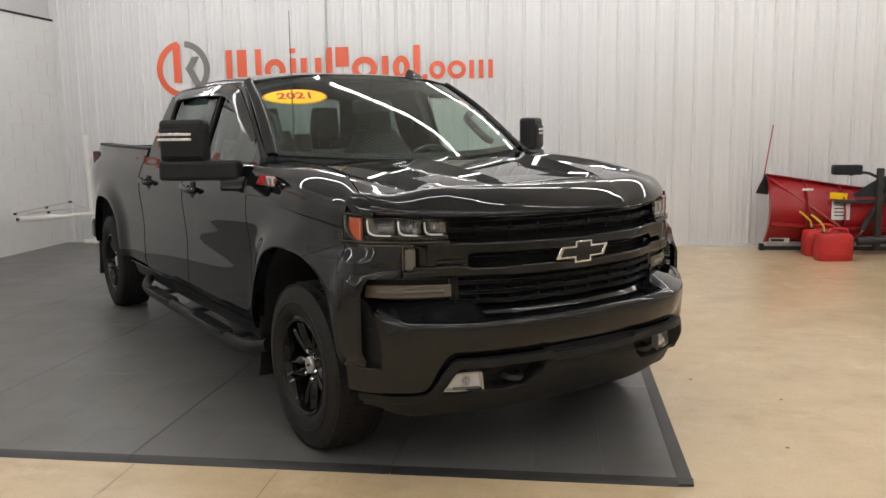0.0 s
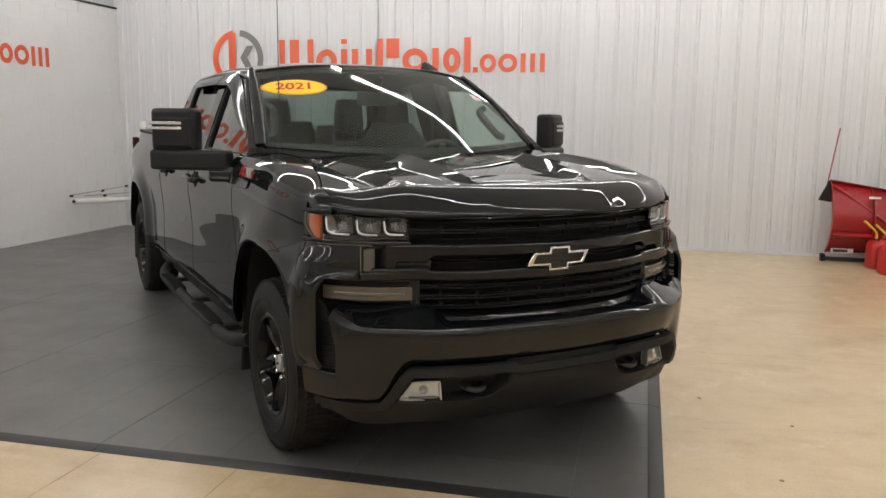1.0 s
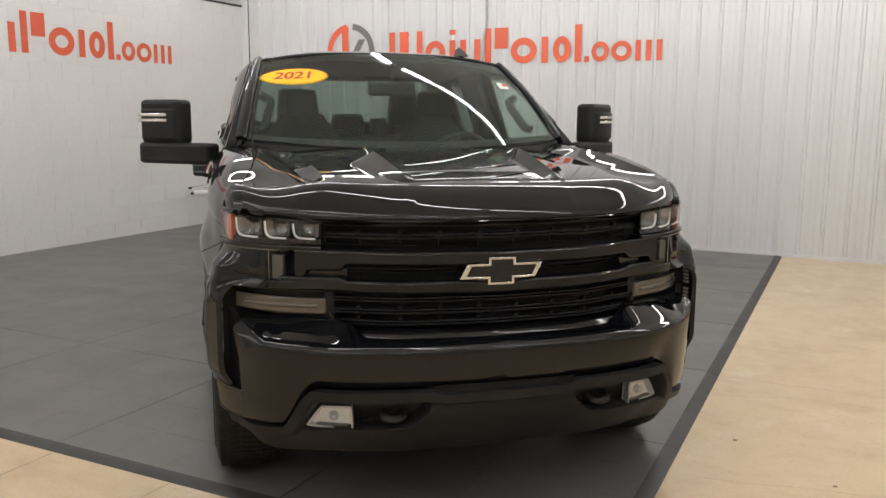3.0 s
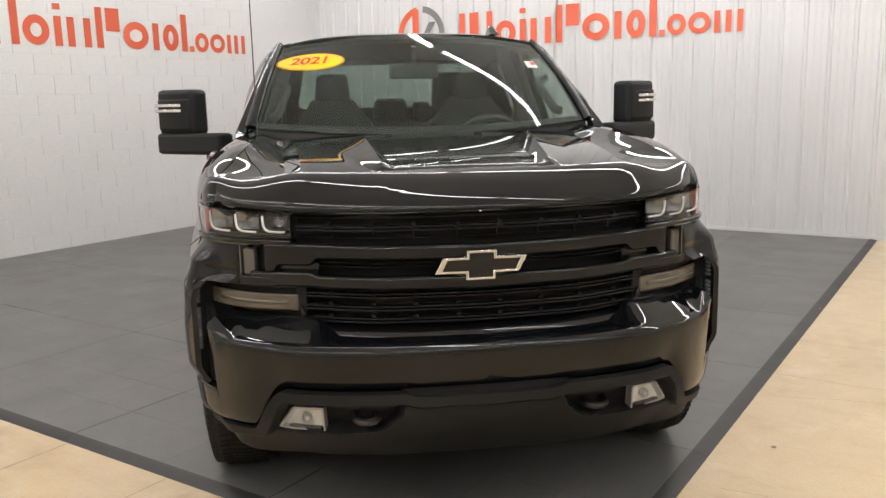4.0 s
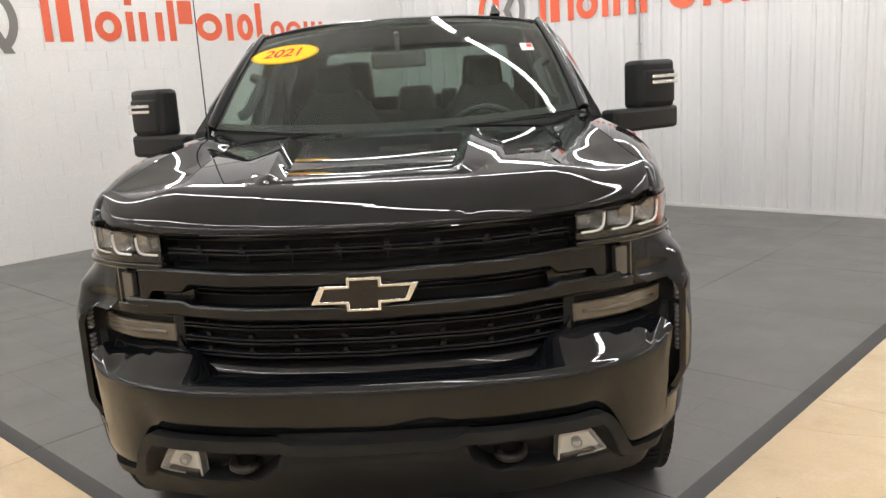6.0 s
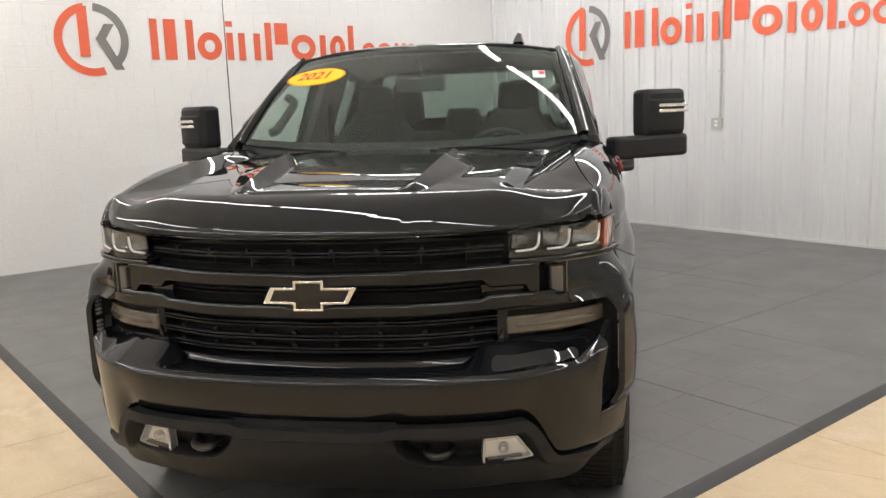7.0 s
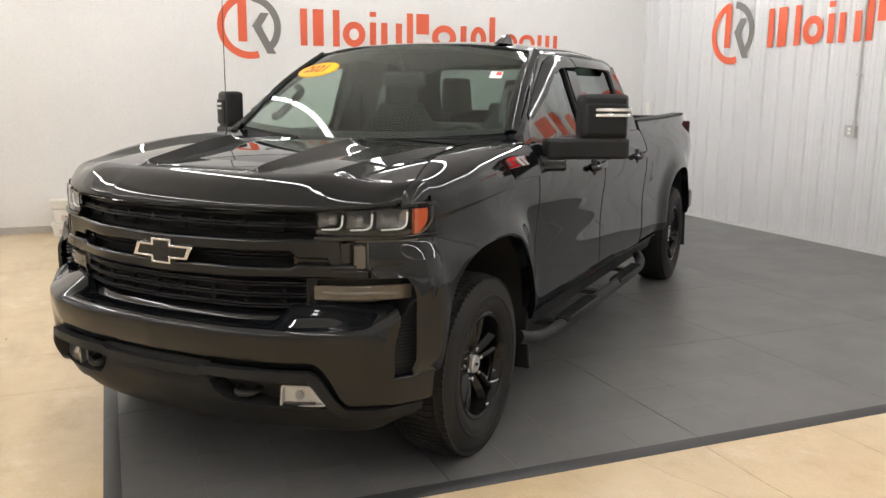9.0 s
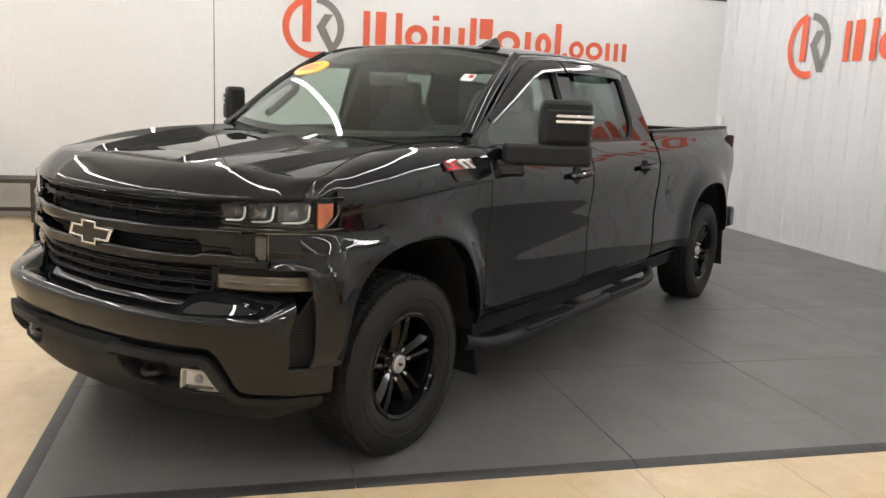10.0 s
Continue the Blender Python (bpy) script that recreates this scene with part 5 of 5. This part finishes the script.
roof = part("roof", sheet(roof_sheet, [0.0, 0.004, 0.012] + list(np.linspace(0.03, 1, 36)), list(np.linspace(-1, 1, 41)), 0.016), PAINT, truck, "glossy black roof", bevel=0.006, sharp=50)
for s in (-1, 1):
    part("roof_ditch", sheet(lambda x, v, w, s=s: roof_f(x, s * lerp(0.86, 0.90, v), -0.004 + w), list(np.linspace(-1.2, -2.55, 20)), [0.0, 1.0], 0.006), GLOSS, roof)
fin_p = [(-0.08, 0.0), (0.09, 0.0), (0.05, 0.018), (-0.01, 0.05), (-0.055, 0.062), (-0.075, 0.05)]
bm = bmesh.new()
r = [[bm.verts.new((x, y * (1 - z / 0.09), z)) for x, z in fin_p] for y in (-0.028, 0.028)]
bm.faces.new(r[0][::-1]), bm.faces.new(r[1])
for i in range(6):
    j = (i + 1) % 6
    bm.faces.new((r[0][i], r[0][j], r[1][j], r[1][i]))
part("antenna_fin", bm, GLOSS, roof, "gloss black antenna fin", bevel=0.006, place=pose(-1.31, 0.48, roof_f(-1.31, 0.48 / 0.742, 0).z))


# windscreen
def screen_f(t, v, w):
    a = abs(t)
    p = Vector((lerp(-0.375, -0.60, a**2.2), t * 0.806, lerp(1.310, 1.345, a**2)))
    q = Vector((lerp(-1.115, -1.235, a**2.2), t * 0.682, lerp(1.803, 1.762, a**2)))
    m = p.lerp(q, v)
    k = 0.03 * math.sin(v * math.pi)
    return Vector((m.x + k * 0.5 - w * 0.5, m.y, m.z + k * 0.8 - w * 0.85))


ob = part("windshield", sheet(screen_f, list(np.linspace(-1, 1, 41)), list(np.linspace(0, 1, 25)), 0.006), WINDSHIELD, truck, "clear windshield")
ob.visible_shadow = False
for a, b, c, d in ((-1, 1, 0.955, 1.0), (-1, 1, 0.0, 0.06), (-1, -0.965, 0.0, 1.0), (0.965, 1, 0.0, 1.0)):
    bm = sheet(lambda t, v, w: screen_f(t, v, w + 0.009), list(np.linspace(a, b, 30 if b - a > 1 else 3)), list(np.linspace(c, d, 3 if d - c < 0.5 else 20)), 0.004)
    part("windshield_band", bm, DARK, ob)
for s in (-1, 1):
    part("pillar_trim", sheet(lambda v, t, w, s=s: screen_f(s * lerp(0.985, 1.055, t), v, w - 0.004 - 0.016 * math.sin(math.pi * t ** 0.8)), list(np.linspace(0.0, 1.0, 24)), list(np.linspace(0, 1, 9)), 0.03), PAINT, truck, "glossy black windshield pillar", bevel=0.004)
# cowl and wipers
part("cowl", sheet(lambda t, v, w: lerp(screen_f(t, 0.02, 0.0) + Vector((-0.02, 0, -0.012)), Vector((hood_rear(abs(t) * 0.8) + 0.05, t * 0.80, hood_z(hood_rear(abs(t) * 0.8), t * 0.76) - 0.03)), v) - Vector((0, 0, w)), list(np.linspace(-1, 1, 40)), [0.0, 0.5, 1.0], 0.02), DARK, truck, "black plastic cowl")
for t0, t1, v1 in ((0.12, -0.62, 0.012), (0.80, 0.08, 0.012)):
    path = [screen_f(lerp(t0, t1, k), -0.028 + v1 * math.sin(k * 2.2), -0.006) for k in np.linspace(0, 1, 14).tolist()]
    w = part("wiper", tube(path, 0.005, 6), RUBBER, truck, "black wiper")
    path = [screen_f(lerp(t0, t1, k), -0.022 + v1 * 0.6 * k, -0.005) for k in np.linspace(0.2, 1, 10).tolist()]
    part("wiper_blade", tube(path, 0.004, 6), RUBBER, w)
for y in (-0.2, 0.2):
    part("washer_nozzle", box((-0.28, y - 0.015, hood_z(-0.27, y)), (-0.25, y + 0.015, hood_z(-0.27, y) + 0.008)), PLASTIC, hood)

# sticker with the year
sticker = part("year_sticker", sheet(lambda r, a, w: screen_f(-0.737 + 0.238 * r * math.cos(a), 0.683 + 0.105 * r * math.sin(a), w - 0.004), [0.001, 0.5, 1.0], list(np.linspace(0, 2 * math.pi, 60)), 0.002), YELLOW, truck, "yellow oval sticker with the year 2021 in red")
part("sticker_rim", sheet(lambda r, a, w: screen_f(-0.737 + 0.238 * r * math.cos(a), 0.683 + 0.105 * r * math.sin(a), w - 0.0055), [0.955, 0.985], list(np.linspace(0, 2 * math.pi, 60)), 0.001), STICK_RED, sticker, "thin red rim")


def text_mesh(words, f, name, material, parent, size=1.0, bold=0.0):
    c = bpy.data.curves.new(name, "FONT")
    c.body, c.size, c.align_x, c.align_y, c.offset = words, size, "CENTER", "CENTER", bold
    tmp = bpy.data.objects.new(name, c)
    scene.collection.objects.link(tmp)
    bpy.context.view_layer.update()
    me = bpy.data.meshes.new_from_object(tmp.evaluated_get(bpy.context.evaluated_depsgraph_get()))
    bpy.data.objects.remove(tmp)
    bm = bmesh.new()
    bm.from_mesh(me)
    for v in bm.verts:
        v.co = f(v.co.x, v.co.y)
    return part(name, bm, material, parent)


text_mesh("2021", lambda x, y: screen_f(-0.737 + 0.138 * x + 0.02 * y, 0.683 + 0.125 * y, -0.007), "year_numerals", STICK_RED, sticker, bold=0.025)
tag = part("service_tag", sheet(lambda t, v, w: screen_f(t, v, w - 0.003), [0.79, 0.83, 0.87], [0.57, 0.61, 0.65], 0.002), PAPER, truck, "small white sticker")
part("service_tag_print", sheet(lambda t, v, w: screen_f(t, v, w - 0.0045), [0.83, 0.865], [0.60, 0.64], 0.001), STICK_RED, tag, "red patch")

# whip antenna
mast = part("whip_antenna", tube([(-0.43, -0.775, 1.27), (-0.43, -0.775, 2.055)], [0.0032, 0.0018], 8), STEEL, truck, "thin black whip antenna")
part("antenna_base", lathe([(0, 0), (0.02, 0), (0.016, 0.012), (0.008, 0.03), (0, 0.03)], 14, "z"), PLASTIC, mast, place=pose(-0.43, -0.775, 1.262))

# cab back
bf = lambda y, z, w: Vector((-2.80 + 0.43 * max(0, z - 1.38) + w, y, z))
back = part("cab_back", plate_holes([(-0.88, 0.5), (0.88, 0.5), (0.875, 1.36), (0.74, 1.72), (0.6, 1.775), (-0.6, 1.775), (-0.74, 1.72), (-0.875, 1.36)], (rounded([(-0.66, 1.41), (0.66, 1.41), (0.60, 1.71), (-0.60, 1.71)], 0.05, 5),), 0.03, bf), PAINT, truck, bevel=0.004)
ob = part("back_glass", prism(rounded([(-0.67, 1.40), (0.67, 1.40), (0.61, 1.72), (-0.61, 1.72)], 0.05, 5), 0.005, lambda y, z, w: bf(y, z, w + 0.012)), TINTED, truck, "tinted rear window glass")
ob.visible_shadow = False
part("underbody", box((-4.6, -0.74, 0.34), (0.62, 0.74, 0.62)), DARK, truck)
part("cab_floor", box((-2.77, -0.84, 0.58), (-0.55, 0.84, 0.66)), DASH, truck)
part("firewall", box((-0.60, -0.80, 0.6), (-0.54, 0.80, 1.24)), DASH, truck)
part("headliner", sheet(lambda x, t, w: roof_f(x, t * 0.97, 0.04 + w), list(np.linspace(-1.14, -2.58, 16)), list(np.linspace(-1, 1, 17)), 0.01), LINER, truck, "grey headliner")
# dashboard, wheel and mirror
part("dashboard", sheet(lambda t, v, w: Vector((np.interp(v, [0, 0.3, 0.6, 0.8, 1], [-0.40 - 0.2 * t * t, -0.66, -0.88, -0.94, -0.92]), t * 0.76, float(np.interp(v, [0, 0.3, 0.6, 0.8, 1], [1.275, 1.275, 1.26, 1.2, 0.85])) + 0.035 * math.exp(-(((t - 0.5) / 0.2) ** 2)) * (0.2 < v < 0.75) - w)), list(np.linspace(-1, 1, 40)), list(np.linspace(0, 1, 21)), 0.02), DASH, truck, "dark dashboard", sharp=50)
wheel_m = pose(-1.06, 0.40, 1.19, 0, 0, 0) @ pose(0, 0, 0, 0, -62, 0)
ring = [(0.19 + 0.016 * math.cos(a), 0.016 * math.sin(a)) for a in np.linspace(0, 2 * math.pi, 10, endpoint=False)]
sw = part("steering_wheel", lathe(ring, 40, "z", True), DASH, truck, "black steering wheel", place=wheel_m)
bm = lathe([(0, 0.0), (0.065, 0.0), (0.07, -0.02), (0.05, -0.05), (0, -0.05)], 20, "z")
for a in (0, 180, 270):
    add_box(bm, (0.05, -0.022, -0.03), (0.185, 0.022, -0.012), pose(0, 0, 0, 0, 0, a + 90))
part("wheel_hub", bm, DASH, sw)
rv = part("rear_view_mirror", box((-0.02, -0.13, -0.04), (0.02, 0.13, 0.04)), DASH, truck, "dark rear-view mirror", bevel=0.015, place=pose(-1.02, 0.0, 1.605, 0, 8, 0))
part("mirror_stem", tube([(0.0, 0, 0.03), (0.03, 0, 0.13)], 0.014, 8), DASH, rv)


def cab_seat(y, width, x, base, top, lean=0.18, heads=((0.0, 1.615, 0.105),), narrow=0.0):
    def back(u, v, w):
        z = lerp(base, top, v)
        k = 0.05 * (1 - (2 * u - 1) ** 4) * (1 - (2 * v - 1) ** 6)
        return Vector((x - lean * (z - base) + k - w, y + (u - 0.5) * width * (1 - 0.25 * max(0, v - 0.75) - narrow * step(0.72, 1.0, v)), z))

    seat = part("cab_seat", sheet(back, list(np.linspace(0, 1, 14)), list(np.linspace(0, 1, 16)), 0.15), SEAT, truck, "charcoal cloth seat back", bevel=0.03, sharp=60)
    cush = sheet(lambda u, v, w: Vector((x + 0.02 + 0.5 * v, y + (u - 0.5) * width, base + 0.10 + 0.03 * math.sin(u * 3.14) - w)), list(np.linspace(0, 1, 10)), list(np.linspace(0, 1, 8)), 0.16)
    part("cushion", cush, SEAT, seat, bevel=0.03)
    for h, head, hw in heads:
        xx = x - lean * (top - base) - 0.02
        hr = sheet(lambda u, v, w, h=h, head=head, hw=hw: Vector((xx + 0.035 * (1 - (2 * u - 1) ** 4) - w, y + h + (u - 0.5) * 2 * hw * (1 - 0.18 * v * v), lerp(max(top - 0.02, head - 0.25), head, v))), list(np.linspace(0, 1, 10)), list(np.linspace(0, 1, 8)), 0.10)
        part("headrest", hr, SEAT, seat, bevel=0.03, sharp=60)
        for q in (-0.05, 0.05):
            part("headrest_post", tube([(xx - 0.04, y + h + q, top - 0.03), (xx - 0.04, y + h + q, max(top + 0.05, head - 0.19))], 0.006, 6), CHROME, seat)


for y in (-0.42, 0.42):
    cab_seat(y, 0.50, -1.55, 0.80, 1.47, narrow=0.42)
cab_seat(0.0, 1.40, -2.38, 0.80, 1.32, 0.16, ((-0.40, 1.645, 0.11), (-0.01, 1.472, 0.125), (0.21, 1.445, 0.06), (0.40, 1.645, 0.11)))
for s in (-1, 1):
    grip = smooth_path([(-0.98, s * 0.70, 1.56), (-0.95, s * 0.655, 1.53), (-0.87, s * 0.675, 1.46), (-0.80, s * 0.70, 1.40), (-0.79, s * 0.735, 1.385)], 6)
    part("pillar_liner", prism([(-1.53, 1.20), (-1.56, 1.74), (-1.93, 1.74), (-1.97, 1.20)], 0.05, lambda u, v, w, s=s: Vector((u, s * (cab_y(v) - 0.06 - w), v))), DASH, truck, "dark inner pillar trim", bevel=0.01)
    part("grab_handle", tube(grip, 0.022, 8), DASH, truck, "dark grab handle")
    part("seat_belt", box((-1.745, min(s * 0.70, s * 0.72), 0.95), (-1.70, max(s * 0.70, s * 0.72), 1.62)), SEAT, truck)

# mirrors
for s in (-1, 1):
    e1, nn = Vector((-0.60, 0.80, 0)), Vector((0.80, 0.60, 0))
    o = Vector((-0.70, 0.970, 1.235))

    def mf(u, v, w, s=s):
        p = o + e1 * u - nn * w + Vector((0, 0, v))
        return Vector((p.x, s * p.y, p.z))

    def slab(u0, u1, v0, v1, w0, w1, curve=0.0):
        return sheet(lambda u, v, w: mf(u, v, w0 + w + curve * (((u - u0) / (u1 - u0) - 0.5) ** 2 * 4)), list(np.linspace(u0, u1, 10)), list(np.linspace(v0, v1, 6)), w1 - w0)

    mir = part("side_mirror", slab(0.178, 0.422, 0.078, 0.298, 0.0, 0.105, 0.012), PLASTIC, truck, "large black towing mirror", bevel=0.022, sharp=50)
    part("arm", slab(0.0, 0.428, -0.018, 0.086, -0.012, 0.085, 0.008), PLASTIC, mir, bevel=0.018, sharp=50)
    part("front_cover", slab(0.197, 0.408, 0.10, 0.252, -0.012, 0.02, 0.012), VALANCE, mir, bevel=0.01)
    for v in (0.188, 0.214):
        part("lamp_strip", slab(0.228, 0.424, v, v + 0.016, -0.02, 0.02, 0.016), REFLECTOR, mir, "bright lamp strip", bevel=0.003)
    part("mirror_glass", slab(0.19, 0.41, 0.10, 0.285, 0.106, 0.111), CHROME, mir, "mirror glass")
    part("mount", slab(-0.06, 0.11, -0.075, 0.004, 0.0, 0.11), GLOSS, mir, bevel=0.02)


# wheels
def build_wheel():
    w = empty("wheel", Matrix())
    prof = [(0.235, -0.10), (0.25, -0.128), (0.29, -0.139), (0.335, -0.138), (0.372, -0.13), (0.395, -0.112), (0.402, -0.085), (0.405, 0.0), (0.402, 0.085), (0.395, 0.112), (0.372, 0.13), (0.335, 0.138), (0.29, 0.139), (0.25, 0.128), (0.235, 0.10)]
    tyre = part("tyre", lathe(prof, 72), RUBBER, w, "black all-terrain tyre", sharp=50)
    bm = bmesh.new()
    for k in range(84):
        a = k * 360 / 84
        for y0, y1, r, off in ((0.088, 0.122, 0.3985, 0), (-0.122, -0.088, 0.3985, 2.8), (0.045, 0.082, 0.4035, 1.4), (-0.082, -0.045, 0.4035, 1.4), (-0.038, 0.038, 0.4045, 0)):
            add_box(bm, (r - 0.012, y0, -0.0115), (r + 0.0045 - (0.004 if abs(y1) > 0.1 or abs(y0) > 0.1 else 0), y1, 0.0115), pose(0, 0, 0, 0, a + off, 0) @ pose(0, 0, 0, 8 * (1 if y0 > 0 else -1), 0, 0))
    part("tread", bm, RUBBER, tyre)
    part("side_rib", lathe([(0.305, 0.1395), (0.31, 0.143), (0.318, 0.143), (0.322, 0.139)], 72), RUBBER, tyre)
    barrel = [(0.236, 0.128), (0.243, 0.124), (0.238, 0.115), (0.226, 0.112), (0.219, 0.09), (0.212, 0.02), (0.205, -0.09), (0.19, -0.095), (0.20, 0.02), (0.21, 0.09), (0.222, 0.122)]
    rim = part("rim", lathe(barrel, 64, closed=True), RIM, w, "gloss black wheel rim", sharp=40)
    part("brake_disc", lathe([(0.0, 0.0), (0.165, 0.0), (0.165, -0.03), (0.0, -0.03)], 40), STEEL, w, "dark brake disc")
    part("hub", lathe([(0.0, 0.075), (0.05, 0.075), (0.062, 0.068), (0.085, 0.062), (0.088, 0.03), (0.0, 0.02)], 40), RIM, rim)
    for k in range(5):
        for side in (-1, 1):

            def spoke(t, v, d, k=k, side=side):
                # straight arms in pairs, each with a raised ridge near its inner side
                r = lerp(0.050, 0.228, t)
                half = lerp(0.019, 0.026, t) - 0.006 * step(0.8, 1.0, t)
                out = side * lerp(0.020, 0.046, t) + (2 * v - 1) * half
                q = side * (2 * v - 1) + 0.35
                y = 0.070 + 0.034 * t - 0.020 * abs(q) * (0.6 + 0.4 * t) + 0.010 * math.sin(t * math.pi)
                c, n = math.cos(radians(72 * k)), math.sin(radians(72 * k))
                return Vector((r * c - out * n, y - d, r * n + out * c))

            part("spoke", sheet(spoke, list(np.linspace(0, 1, 16)), [0.0, 0.325, 0.675, 1.0], 0.034), RIM, rim, bevel=0.003, sharp=12)
    for k in range(6):
        a = radians(k * 60 + 30)
        part("lug_nut", lathe([(0, 0.088), (0.008, 0.088), (0.0115, 0.082), (0.0115, 0.055), (0, 0.055)], 8), CHROME, rim, "chrome lug nut", place=pose(0.069 * math.cos(a), 0, 0.069 * math.sin(a)))
    cap = part("centre_cap", lathe([(0, 0.092), (0.034, 0.091), (0.04, 0.086), (0.041, 0.07), (0, 0.07)], 30), SILVER, rim, "silver centre cap")
    part("cap_mark", box((-0.016, 0.0915, -0.006), (0.016, 0.0935, 0.006)), GLOSS, rim)
    return w


wheel = build_wheel()
wheel.parent = truck
wheel.matrix_basis = pose(0.0, 0.845, 0.384, 0, -20, 0) @ Matrix.Scale(0.962, 4)
for x, s in ((0.0, -1), (REAR, 1), (REAR, -1)):
    copy_thing(wheel, pose(x, s * 0.845, 0.384, 0, 17, 0 if s > 0 else 180))


# ---- rubber tiles of the mat ----
def tile_mesh(w, h, t=0.012, g=0.0003, c=0.0006):
    bm = bmesh.new()
    rows = [[bm.verts.new((x, y, z)) for x, y in ((g, g), (w - g, g), (w - g, h - g), (g, h - g))] for z in (0.0, t - c)]
    rows.append([bm.verts.new((x, y, t)) for x, y in ((g + c, g + c), (w - g - c, g + c), (w - g - c, h - g - c), (g + c, h - g - c))])
    for a, b in zip(rows, rows[1:]):
        for i in range(4):
            bm.faces.new((a[i], a[(i + 1) % 4], b[(i + 1) % 4], b[i]))
    bm.faces.new(rows[2])
    return bm


E0 = 0.068
mat_thing = empty("rubber_mat", pose(MX - E0, MY + E0, 0.0))
tagged(mat_thing, "grey rubber tile mat with black edging on the concrete", "floor mat")


def ramp_edge(length, reverse=False):
    prof = [(0.0, 0.0), (E0, 0.0), (E0, 0.0125), (E0 - 0.012, 0.0125), (0.004, 0.003)]
    bm = bmesh.new()
    add_prism(bm, prof, length, lambda u, v, w: Vector((-u if reverse else u, w, v)))
    return bm


nx, ny = 24, 24
for k in range(nx // 4):
    part("edge_strip", ramp_edge(T * 4 - 0.003), EDGE, mat_thing, "black rubber edging", place=pose(-k * T * 4, -E0, 0, 0, 0, 90))
for k in range(ny // 4):
    part("edge_strip", ramp_edge(T * 4 - 0.003, True), EDGE, mat_thing, "black rubber edging", place=pose(E0, k * T * 4, 0))
part("edge_corner", prism([(0, 0), (E0, 0), (E0 * 0.9, -E0 * 0.9), (0, -E0)], 0.011, lambda u, v, w: Vector((u, v, 0.0125 - w))), EDGE, mat_thing, "black rubber edging corner")
first = None
rest = bmesh.new()
for i in range(nx):
    for j in range(ny):
        x, y = -(i + 1) * T - 0.004 * (i // 4), j * T + 0.004 * (j // 4)
        if MX - E0 + x < WX or MY + E0 + y + T > NY:
            w = min(T, (MX - E0 + x + T) - WX - 0.002)
            h = min(T, NY - 0.035 - (MY + E0 + y))
            if w > 0.03 and h > 0.03:
                add_box(rest, (x + T - w, y, 0.0), (x + T, y + h, 0.012))
            continue
        if i < 17 and j < 17:
            if first is None:
                first = part("tile", tile_mesh(T, T), MAT, mat_thing, place=pose(x, y, 0), sharp=20)
            else:
                o2 = new("tile", first.data)
                o2.parent = mat_thing
                o2.matrix_basis = pose(x, y, 0)
        else:
            add_box(rest, (x + 0.0005, y + 0.0005, 0.0), (x + T - 0.0005, y + T - 0.0005, 0.012))
tagged(part("far_tiles", rest, MAT, mat_thing), kind="stuff")

# ---- blocks of the west wall ----
BW, BH = 0.4064, 0.2032


def block_bm(w, h):
    bm = bmesh.new()
    g, c = 0.0009, 0.0026
    loops = []
    for k, x in ((g, -0.006), (g, -0.0012), (g + c, 0.0)):
        loops.append([bm.verts.new((x, a, b)) for a, b in ((k, k), (w - k, k), (w - k, h - k), (k, h - k))])
    for a, b in zip(loops, loops[1:]):
        for i in range(4):
            bm.faces.new((a[i], a[(i + 1) % 4], b[(i + 1) % 4], b[i]))
    bm.faces.new(loops[2])
    return bm


full = None
rest = bmesh.new()
for row in range(15):
    z = row * BH - 0.02
    h = min(BH, 2.957 - z)
    y = NY - (BW / 2 if row % 2 else 0.0) - BW
    while y > SY:
        near = y > 3.2 and 0 < row < 14
        if near:
            if full is None:
                full = part("block", block_bm(BW, BH), BLOCK, west, sharp=20, place=pose(WX, y, z))
            else:
                o2 = new("block", full.data)
                o2.parent = west
                o2.matrix_basis = pose(WX, y, z)
        else:
            add_box(rest, (WX - 0.02, y + 0.003, max(z, 0.0) + 0.003), (WX, y + BW - 0.003, z + h - 0.003))
        y -= BW
    if row % 2:
        add_box(rest, (WX - 0.02, NY - BW / 2 + 0.003, max(z, 0.0) + 0.003), (WX, NY, z + h - 0.003))
tagged(part("far_blocks", rest, BLOCK, west), kind="stuff")
